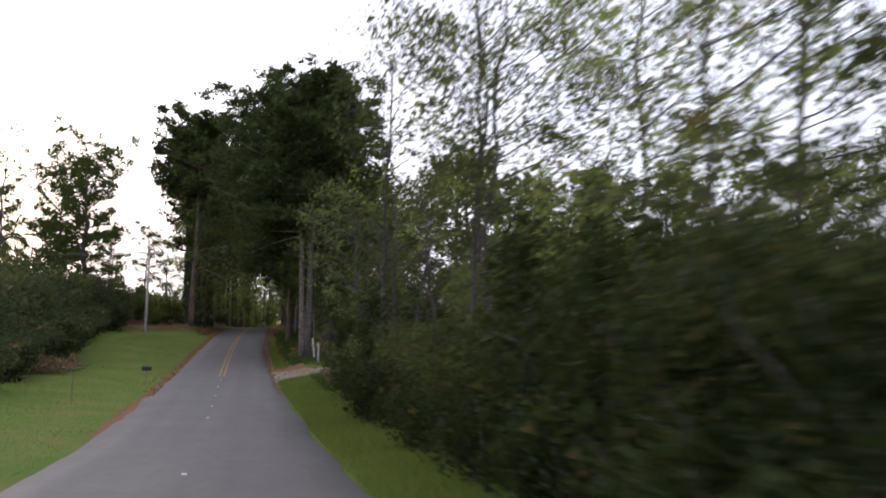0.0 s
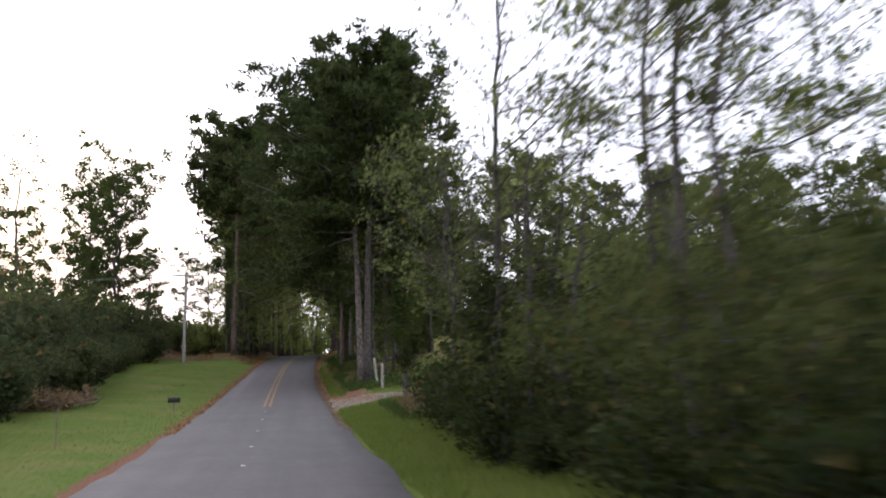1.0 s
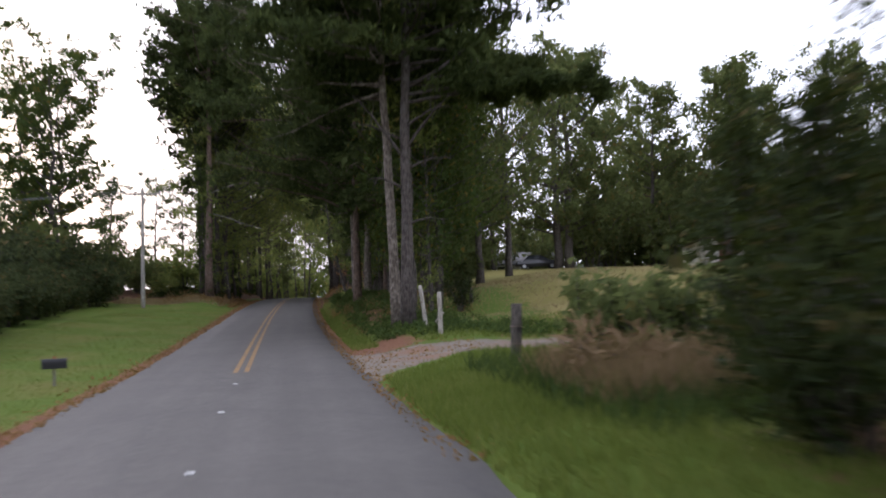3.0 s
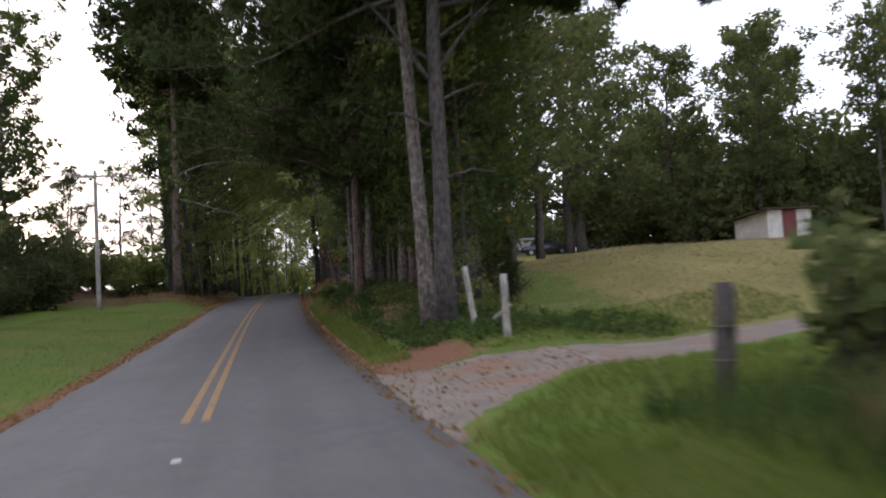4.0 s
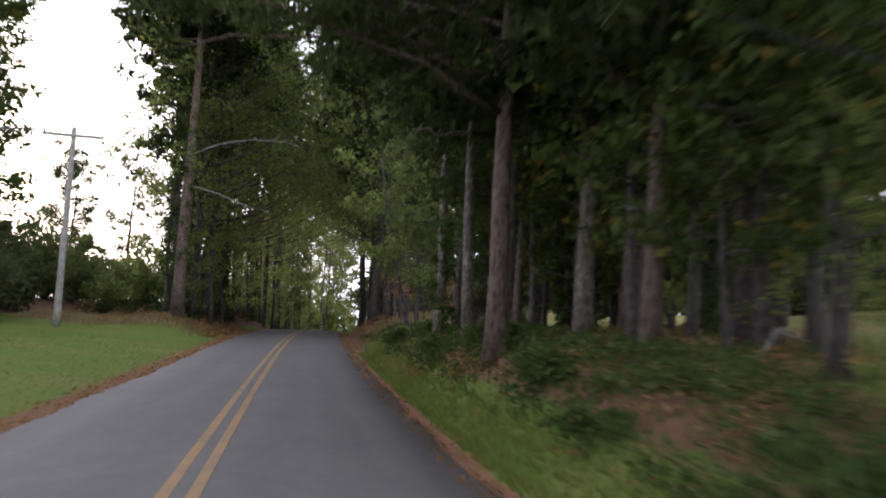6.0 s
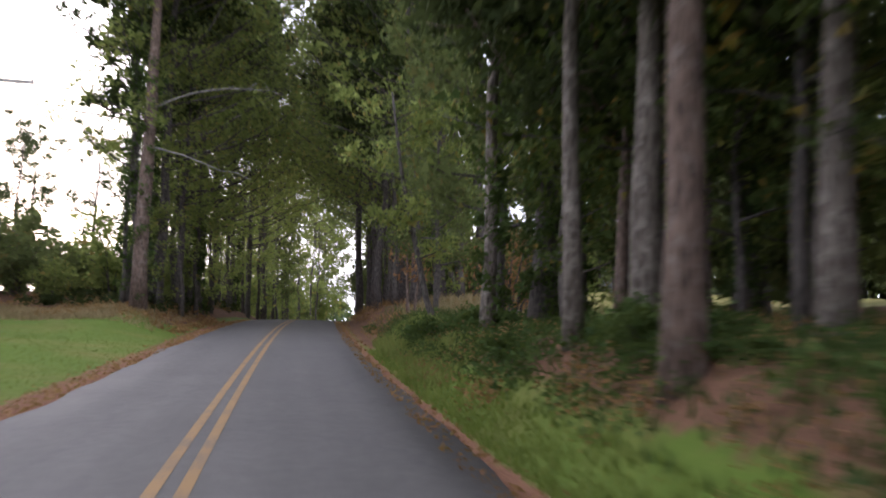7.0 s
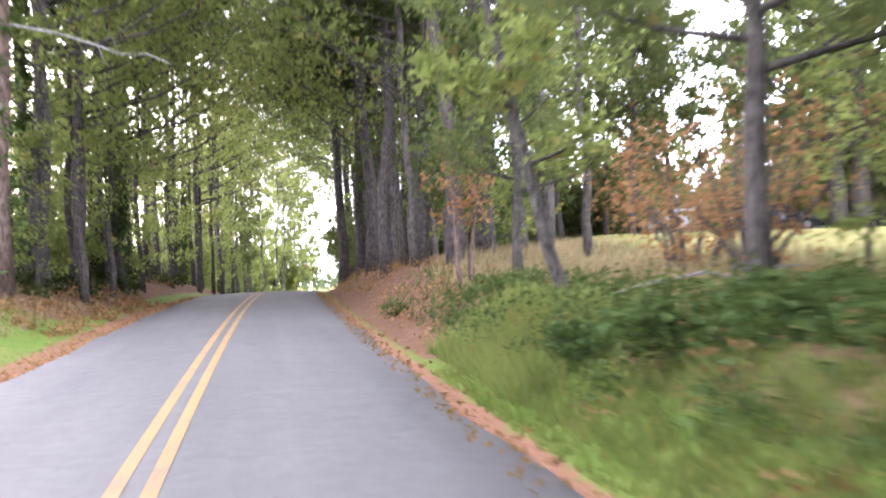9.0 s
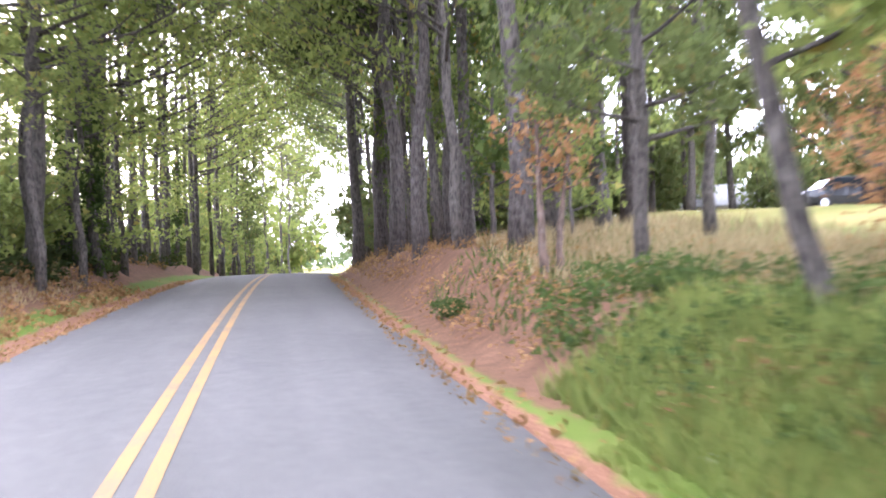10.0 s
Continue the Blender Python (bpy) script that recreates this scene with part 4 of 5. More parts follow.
for u, v, turn, size, k in ((8.4, 75.5, 200, 0.8, 0), (7.8, 89.0, 70, 0.85, 3), (5.5, 98.0, 20, 0.7, 1), (8.0, 101.0, 130, 0.8, 2), (7.8, 109.5, 220, 0.9, 3), (6.6, 114.0, 80, 0.9, 2), (8.2, 120.5, 170, 1.0, 0), (5.4, 124.4, 300, 0.9, 2), (6.4, 134.0, 40, 1.0, 3), (4.6, 138.5, 0, 0.9, 2),
                         (-5.0, 106.6, 30, 0.7, 2), (-4.3, 108.6, 75, 0.9, 2), (-5.9, 110.0, 80, 0.75, 3), (-4.4, 115.6, 190, 0.95, 3), (-6.2, 118.0, 240, 0.9, 2), (-5.4, 121.4, 10, 1.0, 2), (-4.4, 127.4, 90, 0.9, 2), (-6.6, 127.6, 0, 0.9, 3), (-5.2, 136.0, 45, 0.9, 3), (-4.2, 142.0, 145, 0.9, 2), (-4.2, 112.2, 12, 0.8, 2), (-4.3, 118.7, 100, 0.85, 2)):
    plant(wood_kinds[k], u, v, turn, size)

low_bough(twin, 7.4, 6.4, -1.2, 0.5, 0.07, 5)
low_bough(twin, 8.0, 5.0, 1.6, 0.9, 0.06, 6)

# trees whose boughs close over the road
canopy_kinds = [
    tree("woodland_tree", spot(-4.7, 110.0), 36, 16.0, 0.16, 0.3, 5.6, 26, 3600, LIGHT, BARK_DARK, clump=0.72, shape=(0.9, 1.0, 0.5), long=0.17, wide=0.068, spread=(0.0, 0.75), big=0.08, twigs=4, label="tall tree with boughs reaching over the road", group="woodland trees"),
    tree("woodland_tree", spot(5.0, 107.5), 37, 15.0, 0.12, 0.28, 5.4, 26, 4200, LIGHT, BARK_DARK, clump=0.72, shape=(0.9, 1.0, 0.5), long=0.17, wide=0.068, spread=(3.14, 0.75), big=0.08, twigs=4, label="tall tree with light green boughs reaching over the road", group="woodland trees"),
]
for u, v, turn, s, k in ((-4.9, 117.0, 10, 1.05, 0), (-5.0, 124.0, -15, 1.0, 0), (-4.8, 131.0, 15, 1.05, 0), (-4.6, 139.0, 0, 1.0, 0), 
                         (5.2, 114.0, -10, 1.0, 1), (5.0, 121.0, 10, 1.05, 1), (7.4, 104.4, 0, 1.2, 1), (-5.0, 107.0, 10, 1.2, 0)):
    plant(canopy_kinds[k], u, v, turn, s)
for u, v, turn, s, k in ((7.4, 70.6, 100, 0.55, 1), (8.0, 74.0, 200, 0.6, 0), (8.4, 77.5, 300, 0.6, 1), (7.8, 82.8, 160, 0.6, 0), (9.4, 81.0, 50, 0.6, 0), (9.0, 85.5, 120, 0.62, 0), (9.6, 89.0, 220, 0.55, 1), (7.6, 80.6, 20, 0.5, 0)):
    plant(wood_kinds[k], u, v, turn, s)
tree("young_tree", spot(5.5, 65.0), 38, 11.5, 0.05, 0.55, 2.6, 16, 1500, LIGHT, BARK_DARK, clump=0.7, long=0.18, wide=0.07, big=0.08, label="slender young tree with pale green leaves by the pines")

for u, v, turn, s, k in ((-3.7, 149.0, 10, 0.95, 2), (-3.6, 160.0, 200, 0.95, 2), (-5.6, 154.0, 140, 1.0, 1), (-3.6, 171.0, 20, 1.0, 2), (-5.9, 105.4, 220, 1.15, 2), (-4.6, 152.5, 75, 0.9, 1), (-7.0, 163.0, 40, 1.0, 3), (-4.4, 178.0, 0, 1.1, 1), (-8.0, 174.0, 120, 1.1, 3), (-11.0, 168.0, 20, 1.1, 1), (-6.0, 186.0, 80, 1.2, 1), (-10.0, 186.0, 200, 1.2, 3)):
    plant(wood_kinds[k], u, v, turn, s)

# high boughs that meet over the road
high_kinds = [
    tree("woodland_tree", spot(-4.9, 115.0), 46, 19.0, 0.11, 0.48, 6.4, 26, 3600, LIGHT, BARK_DARK, clump=0.72, shape=(0.9, 1.0, 0.6), long=0.17, wide=0.07, spread=(0.0, 0.7), big=0.06, twigs=4, label="tall tree whose high boughs meet over the road", group="woodland trees"),
    tree("woodland_tree", spot(5.2, 111.0), 47, 18.5, 0.11, 0.48, 6.4, 26, 3300, BRUSH, BARK_DARK, clump=0.72, shape=(0.9, 1.0, 0.6), long=0.17, wide=0.07, spread=(3.14, 0.7), big=0.06, twigs=4, label="tall green tree whose high boughs meet over the road", group="woodland trees"),
]
for u, v, turn, s, k in ((-5.2, 126.5, 12, 0.9, 0), (-4.8, 138.0, 8, 1.0, 0), (-4.6, 147.0, -6, 1.05, 0), (-4.4, 157.0, 0, 1.1, 0), (-3.9, 134.0, 15, 1.1, 0), (-3.8, 143.0, -15, 1.15, 0), (4.8, 139.0, 10, 1.1, 1),
                         (5.4, 118.5, 8, 1.0, 1), (5.2, 126.0, -8, 1.0, 1), (5.8, 134.0, 0, 1.0, 1), (6.4, 143.0, 6, 1.05, 1), (7.2, 153.0, 0, 1.1, 1), (7.0, 88.5, 10, 0.95, 1)):
    plant(high_kinds[k], u, v, turn, s)

arch_kinds = [
    tree("woodland_tree", spot(-4.0, 140.5), 49, 15.5, 0.1, 0.5, 6.2, 34, 5600, LIGHT, BARK_DARK, clump=0.75, shape=(0.9, 1.0, 0.7), long=0.17, wide=0.07, spread=(0.0, 0.6), big=0.06, twigs=4, label="leaning tree whose leafy boughs arch over the road", group="woodland trees"),
    tree("woodland_tree", spot(4.6, 145.5), 50, 15.0, 0.1, 0.5, 6.2, 34, 5600, BRUSH, BARK_DARK, clump=0.75, shape=(0.9, 1.0, 0.7), long=0.17, wide=0.07, spread=(3.14, 0.6), big=0.06, twigs=4, label="green tree whose leafy boughs arch over the road", group="woodland trees"),
]
for u, v, turn, s, k in ((-4.0, 149.0, 6, 1.1, 0), (-4.2, 158.0, 0, 1.2, 0), (4.8, 136.0, -8, 1.0, 1), (5.2, 154.0, 5, 1.1, 1), (5.6, 163.0, 0, 1.2, 1), (-4.0, 169.0, 10, 1.15, 0), (4.8, 172.0, -5, 1.2, 1)):
    plant(arch_kinds[k], u, v, turn, s)

# slender ivy-clad stems beside the great pine
vine_kind = tree("ivy_clad_tree", spot(-6.1, 105.2), 59, 17.0, 0.09, 0.4, 1.5, 22, 900, LIGHT, BARK_DARK, clump=0.5, shape=(0.6, 1.0, 0.5), long=0.16, wide=0.06, ivy=260, ivy_to=0.9, wiggle=0.01, label="slender stem wrapped in dark ivy at the wood's edge", group="ivy-clad stems")
for u, v, turn, size in ((-5.5, 107.8, 250, 0.85),):
    plant(vine_kind, u, v, turn, size)

# dark leafy understorey under the pines
under = tree("understorey_tree", spot(6.6, 74.6), 48, 6.5, 0.06, 0.2, 2.2, 20, 3400, OAK, BARK_DARK, clump=0.65, shape=(0.8, 1.0, 0.4), long=0.14, wide=0.055, big=0.06, wiggle=0.03, label="dark leafy understorey tree beneath the pines", group="understorey trees")
for k, (u, v, s) in enumerate(((6.6, 68.6, 0.8), (7.6, 72.6, 0.9), (7.0, 79.4, 0.9), (8.6, 80.0, 1.1), (6.0, 84.0, 0.8), (8.0, 86.6, 1.0), (9.4, 78.0, 1.1), (6.4, 104.6, 0.9), (6.2, 109.4, 1.0), (7.0, 115.8, 1.0), (5.9, 121.4, 1.0), (6.2, 70.6, 0.8))):
    plant(under, u, v, k * 83, s)

# leafy saplings filling the wood
sapling = tree("sapling", spot(-5.6, 113.6), 39, 6.5, 0.045, 0.12, 1.7, 20, 1700, LIGHT, BARK_DARK, clump=0.55, shape=(0.8, 1.0, 0.4), long=0.16, wide=0.065, big=0.05, wiggle=0.03, twigs=2, label="leafy light green sapling in the wood", group="saplings")
for k, (u, v, s) in enumerate(((-4.9, 106.2, 0.6), (-6.2, 109.0, 0.7), (-5.2, 111.8, 0.8), (-6.6, 114.6, 0.9), (-4.6, 117.4, 0.8), (-6.8, 119.6, 1.0), (-5.4, 122.8, 1.0), (-4.8, 126.0, 0.9), (-5.0, 131.4, 1.0), (-6.2, 136.2, 1.1), (-4.6, 140.4, 1.0), (-4.2, 146.0, 1.0), (-6.5, 148.0, 1.2),
                              (-3.6, 153.0, 1.0), (-3.8, 162.0, 1.1), (6.4, 103.5, 0.7), (8.6, 106.5, 0.9), (7.2, 111.0, 0.9), (9.2, 115.0, 1.0), (6.2, 116.6, 0.8), (8.0, 122.6, 1.0), (6.6, 127.0, 0.9), (7.4, 84.5, 0.6), (8.2, 91.5, 0.6), (7.2, 75.4, 0.7), (8.2, 79.5, 0.9), (8.8, 82.4, 1.0), (7.2, 71.0, 0.5), (6.0, 66.6, 0.5))):
    plant(sapling, u, v, k * 71, s)

# the small curved tree, the forked tree and the russet shrub on the bank
def curved_tree(u, v):
    root = thing("small_tree", spot(u, v))
    rng = np.random.default_rng(41)
    pts = np.array([(0.35, -0.1, -0.2), (0.18, 0, 0.2), (-0.02, 0, 0.75), (-0.2, 0, 1.6), (-0.45, 0, 2.7), (-0.8, 0.05, 4.4), (-1.1, 0.1, 6.6)])
    pieces = [tube(pts, [0.12, 0.1, 0.09, 0.08, 0.07, 0.055, 0.03], 8, 0.05, rng)]
    cen = []
    for k in range(12):
        q = 0.45 + 0.55 * rng.random()
        s = np.array([np.interp(q, np.linspace(0, 1, 7), pts[:, i]) for i in range(3)])
        a, ln = rng.random() * 6.28, 0.7 + 1.1 * rng.random()
        e = s + np.array([math.cos(a) * ln, math.sin(a) * ln, 0.5 * ln])
        pieces.append(tube(np.stack([s, (s + e) / 2 + rng.normal(0, 0.06, 3), e]), [0.03, 0.02, 0.008], 5))
        cen += [e, (s + e) / 2]
    smooth(part("trunk", join(pieces), BARK_DARK, root))
    vv, ff = leaves(rng, np.array(cen), np.full(len(cen), 0.55), 3200, 0.11, 0.042)
    part("crown", (vv.tolist(), ff.tolist()), LIGHT, root)
    return tagged(root, "small tree with a curved dark stem on the bank", "tree")


curved_tree(4.5, 92.9)
tree("forked_tree", spot(4.75, 99.9), 42, 2.3, 0.06, 0.5, 0.6, 8, 300, RUSSET, BARK_RED, shape=(1.0, 0.8, 0.4), clump=0.3, long=0.075, wide=0.03, lean=(-0.05, 0), label="small brown forked tree with russet leaves on the bank")
tree("forked_tree", spot(5.0, 99.95), 43, 2.1, 0.045, 0.55, 0.6, 7, 220, RUSSET, BARK_RED, shape=(1.0, 0.8, 0.4), clump=0.3, long=0.075, wide=0.03, lean=(0.14, 0), label="slanting brown stem with russet leaves on the bank")
shrub("russet_shrub", spot(7.4, 94.8), 44, 2.9, 1.9, 2600, RUSSET, 11, 0.06, 0.024, 0.7, "russet dry-leaved shrub behind the bank")
shrub("russet_shrub", spot(6.6, 91.6), 45, 2.7, 1.3, 1500, RUSSET, 9, 0.06, 0.024, 0.6, "russet dry-leaved shrub behind the bank")

# dead branches
def dead_branch(a, b, r, sag, label, wood=DEADWOOD):
    root = thing("dead_branch", (0, 0, 0))
    w = np.linspace(0, 1, 8)[:, None]
    rng = np.random.default_rng(int(abs(a[1]) * 7))
    pts = np.array(a) + (np.array(b) - np.array(a)) * w + np.array([0, 0, sag]) * (4 * w * (1 - w)) + rng.normal(0, 0.05, (8, 3)) * w
    smooth(part("branch", tube(pts, r * (1 - 0.8 * w[:, 0]), 6), wood, root))
    for k in (4, 5, 6):
        e = pts[k] + rng.normal(0, 0.35, 3)
        part("twig", tube(np.stack([pts[k], (pts[k] + e) / 2, e]), [0.018, 0.012, 0.005], 4), wood, root)
    return tagged(root, label, "branch")


dead_branch((-4.4, 104.0, 8.4), (-0.7, 101.6, 6.9), 0.042, 0.08, "bare pale dead branch reaching out over the road")
dead_branch((-4.6, 104.2, 10.0), (0.6, 101.5, 10.2), 0.045, 0.5, "bare pale dead branch reaching out over the road")
for k, (zz, dx, dy, up) in enumerate(((4.6, -1.3, -0.6, 0.25), (5.2, 1.5, -0.4, 0.35), (6.2, -1.8, -0.3, 0.5), (6.6, 1.4, -0.8, 0.6), (3.4, 1.2, -0.4, 0.1), (5.7, -1.7, -0.4, 1.9), (5.9, 1.7, -0.5, 1.9))):
    tx, ty, tz = spot(4.95, 62.75)
    dead_branch((tx + 0.1 * np.sign(dx), ty - 0.1, tz + zz), (tx + dx, ty + dy, tz + zz + up), 0.06 if up > 1 else 0.045, 0.1, "grey dead branch on the twin pine", BARK_PINE)

# tall loose trees above the hedge
tall_kinds = [
    tree("hedgerow_tree", spot(8.0, 31.0), 51, 14.0, 0.065, 0.3, 4.4, 26, 5600, LIGHT, BARK_DARK, clump=1.0, shape=(0.7, 1.0, 0.5), long=0.13, wide=0.05, wiggle=0.03, big=0.05, label="loose-crowned tree above the roadside hedge", group="hedgerow trees"),
    tree("hedgerow_tree", spot(6.6, 25.5), 52, 12.5, 0.06, 0.34, 3.8, 24, 5600, HEDGE, BARK_DARK, clump=1.1, shape=(0.7, 1.0, 0.5), long=0.13, wide=0.05, wiggle=0.03, big=0.05, label="loose-crowned tree above the roadside hedge", group="hedgerow trees"),
]
for u, v, turn, size, k in ((9.5, 13.0, 40, 1.0, 1), (7.6, 17.0, 120, 0.95, 0), (11.0, 19.5, 70, 1.1, 1), (10.5, 26.0, 200, 1.0, 0), (12.5, 33.0, 10, 0.9, 1), (14.0, 24.0, 300, 1.0, 0)):
    plant(tall_kinds[k], u, v, turn, size)
tree("hedgerow_tree", spot(6.6, 27.0), 55, 12.0, 0.075, 0.45, 4.6, 26, 7500, HEDGE, BARK_DARK, clump=0.8, shape=(0.9, 1.0, 0.5), long=0.08, wide=0.032, wiggle=0.025, big=0.05, label="full-crowned tree with boughs hanging over the verge", group="hedgerow trees")
tree("bare_tree", spot(5.0, 32.7), 53, 11.0, 0.07, 0.22, 2.8, 30, 3000, BRUSH, BARK_PINE, clump=0.6, long=0.06, wide=0.025, wiggle=0.03, twigs=5, label="thin nearly leafless tree in the hedge")
tree("bare_tree", spot(8.6, 43.5), 54, 9.0, 0.05, 0.35, 2.2, 14, 420, LIGHT, BARK_DARK, clump=0.6, long=0.07, wide=0.025, wiggle=0.03, twigs=4, label="thin nearly leafless tree in the hedge")
# dark leaning stems standing in the hedge's near edge
stem_kind = tree("bare_tree", spot(5.4, 35.4), 58, 6.5, 0.045, 0.3, 1.6, 16, 900, HEDGE, BARK_PINE, clump=0.45, long=0.06, wide=0.025, wiggle=0.05, lean=(-0.1, 0.02), twigs=4, label="thin dark leaning stem in the hedge", group="hedge stems")
for u, v, turn, size in ((5.1, 30.6, 70, 1.0), (5.0, 28.4, 190, 0.9), (6.6, 38.8, 300, 1.0), (5.2, 23.6, 20, 0.85), (5.9, 33.6, 140, 1.1)):
    plant(stem_kind, u, v, turn, size)

# the hedge along the verge
hedge_kinds = [
    shrub("hedge_shrub", spot(6.0, 9.5), 61, 3.4, 1.5, 4200, HEDGE, 11, 0.085, 0.033, 0.55, "dense dark green shrub in the roadside hedge", group="hedge shrubs"),
    shrub("hedge_shrub", spot(6.2, 12.5), 62, 4.6, 1.9, 6000, HEDGE, 12, 0.11, 0.043, 0.75, "tall dense dark green shrub in the roadside hedge", group="hedge shrubs"),
    shrub("hedge_shrub", spot(5.6, 15.5), 63, 2.2, 1.3, 2500, SHADED_SHRUB, 10, 0.095, 0.037, 0.5, "low shrub at the edge of the verge, leaves darkened for shade", group="hedge shrubs"),
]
# a shaded copy of the hedge shrub: shade painted into its blackish leaves
hedge_kinds.append(shrub("hedge_shrub", spot(6.4, 6.5), 68, 3.6, 1.6, 5200, SHADED_SHRUB, 12, 0.092, 0.036, 0.6, "dense shrub in the roadside hedge, leaves darkened for shade", group="hedge shrubs"))
rng = np.random.default_rng(60)
for v in np.arange(3, 47, 2.5):
    edge = float(np.interp(v, [0, 15, 25, 35, 41, 47], [3.7, 3.7, 3.9, 4.3, 5.0, 7.8]))
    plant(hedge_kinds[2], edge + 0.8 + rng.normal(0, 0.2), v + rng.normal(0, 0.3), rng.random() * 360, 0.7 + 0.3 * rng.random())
    # the shade-darkened copy stands at both ends of the row
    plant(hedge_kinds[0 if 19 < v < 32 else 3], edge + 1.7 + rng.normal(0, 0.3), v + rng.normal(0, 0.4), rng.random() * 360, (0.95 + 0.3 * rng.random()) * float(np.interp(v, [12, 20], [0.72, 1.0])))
    plant(hedge_kinds[1], edge + 3.6 + rng.normal(0, 0.4), v + rng.normal(0, 0.5), rng.random() * 360, (0.95 + 0.35 * rng.random()) * float(np.interp(v, [8, 26, 34, 46], [0.58, 0.8, 0.62, 0.5])))
for v in np.arange(4, 40, 4.2):
    plant(hedge_kinds[2], 12.0 + rng.normal(0, 0.8), v, rng.random() * 360, float(np.interp(v, [8, 30], [1.5, 1.9])))
airy = shrub("hedge_shrub", spot(9.6, 34.0), 67, 6.0, 2.4, 5200, BRUSH, 12, 0.11, 0.045, 0.8, "tall airy green shrub in the roadside hedge", group="hedge shrubs")
for u, v, s in ((9.8, 37.8, 1.05), (10.8, 41.4, 1.05), (11.4, 45.0, 1.0), (13.0, 38.0, 1.2), (10.0, 29.5, 1.0)):
    plant(airy, u, v, v * 53, s)
def yucca(u, v):
    """Stiff sword leaves from one crown."""
    root = thing("yucca", spot(u, v))
    rng = np.random.default_rng(58)
    smooth(part("stem", tube([(0, 0, -0.15), (0.02, 0, 0.3), (0.0, 0, 0.6)], [0.08, 0.07, 0.05], 8), BARK_DARK, root))
    for k in range(46):
        a, e = rng.random() * 6.283, radians(-10 + 85 * rng.random())
        d = np.array([math.cos(a) * math.cos(e), math.sin(a) * math.cos(e), math.sin(e)])
        side = np.array([-math.sin(a), math.cos(a), 0])
        ln, z0 = 0.45 + 0.25 * rng.random(), 0.25 + 0.35 * rng.random()
        mid = d * ln * 0.5 + [0, 0, z0]
        tip = d * ln + [0, 0, z0 - 0.08 * math.cos(e)]
        vs = [np.array([0, 0, z0]) - side * 0.014, np.array([0, 0, z0]) + side * 0.014, mid + side * 0.02, tip, mid - side * 0.02, mid - [0, 0, 0.012]]
        part("leaf", ([list(map(float, q)) for q in vs], [(0, 1, 5), (1, 2, 5), (2, 3, 5), (3, 4, 5), (4, 0, 5), (0, 4, 3, 2, 1)]), IVY, root)
    return tagged(root, "dark green spiky yucca beside the field", "yucca")


yucca(8.1, 68.0)
plant(hedge_kinds[3], 7.5, 66.8, 40, 0.4)
# brown weeds and low growth by the drive
weeds = shrub("dry_weeds", spot(5.6, 46.4), 64, 0.95, 1.0, 900, BRACKEN, 18, 0.2, 0.022, 0.26, "patch of brown dry weeds beside the driveway", category="weeds", group="dry weeds")
for u, v, s in ((7.2, 45.6, 0.7), (7.6, 48.0, 0.7)):
    plant(weeds, u, v, u * 50, s)
low = shrub("low_shrub", spot(5.9, 64.2), 65, 0.36, 0.8, 2600, IVY, 12, 0.07, 0.028, 0.28, "low leafy green shrub at the field's edge", group="low shrubs")
for u, v, s in ((6.4, 62.4, 0.5), (7.6, 60.8, 0.4), (6.2, 50.0, 0.7), (5.9, 49.0, 0.8), (3.9, 68.6, 0.6), (4.2, 71.4, 0.8), (4.1, 81.0, 0.7), (4.8, 95.5, 0.6), (4.4, 75.5, 0.6), (3.6, 101.0, 0.5), (4.3, 88.4, 0.9), (4.9, 87.4, 0.85), (5.4, 88.7, 0.9), (4.0, 90.2, 0.7), (5.3, 86.0, 0.8), (4.6, 76.8, 1.0)):
    plant(low, u, v, v * 37, s)
branchy = shrub("leafy_shrub", spot(6.9, 51.2), 66, 2.4, 1.1, 900, BRUSH, 8, 0.16, 0.06, 0.42, "leafy broad-leaved shrub behind the gate post", group="shrubs by the gate post")
for u, v, s in ((7.9, 50.0, 0.9), (8.3, 51.8, 0.85), (9.2, 50.6, 1.0)):
    plant(branchy, u, v, v * 61, s)
tree("hedgerow_tree", spot(5.0, 37.6), 56, 7.2, 0.045, 0.4, 2.7, 18, 2200, BRUSH, BARK_DARK, clump=0.6, long=0.075, wide=0.03, wiggle=0.03, spread=(3.1, 0.9), twigs=3, label="slender light-leaved tree leaning over the verge", group="hedgerow trees")

# beyond the lawn: low thicket, loose tall trees, brush
thicket_kinds = [
    shrub("thicket_shrub", spot(-10.6, 62.0), 71, 3.2, 1.8, 3900, THICKET, 10, 0.15, 0.06, 0.75, "dark green shrub in the thicket beyond the lawn", group="thicket shrubs"),
    shrub("thicket_shrub", spot(-11.6, 66.0), 72, 4.8, 2.1, 4000, THICKET, 10, 0.18, 0.07, 0.9, "tall dark shrub in the thicket beyond the lawn", group="thicket shrubs"),
]
far_thicket = shrub("thicket_shrub", spot(-14.5, 112.0), 78, 5.0, 2.4, 1900, BRUSH, 9, 0.28, 0.12, 1.0, "dark leafy undergrowth shrub inside the wood", group="woodland shrubs")
for u, v, s in [(-20.5 - 3 * (k % 2), 108 + 5 * k, 0.6) for k in range(6)] + [(-11.5 - 2.2 * (k % 3), 110 + 2.6 * k, 0.62 + 0.08 * (k % 3)) for k in range(8)] + [(5.5 + 2.2 * (k % 2), 133 + 3.2 * k, 0.8 + 0.1 * (k % 3)) for k in range(10)] + [(10.0 + (k % 2), 118 + 4.5 * k, 0.6 + 0.1 * (k % 3)) for k in range(4)] + [(9.6 + 0.6 * (k % 2), 77 + 2.6 * k, 0.5 + 0.06 * (k % 3)) for k in range(6)] :
    plant(far_thicket, u, v, v * 47, s)
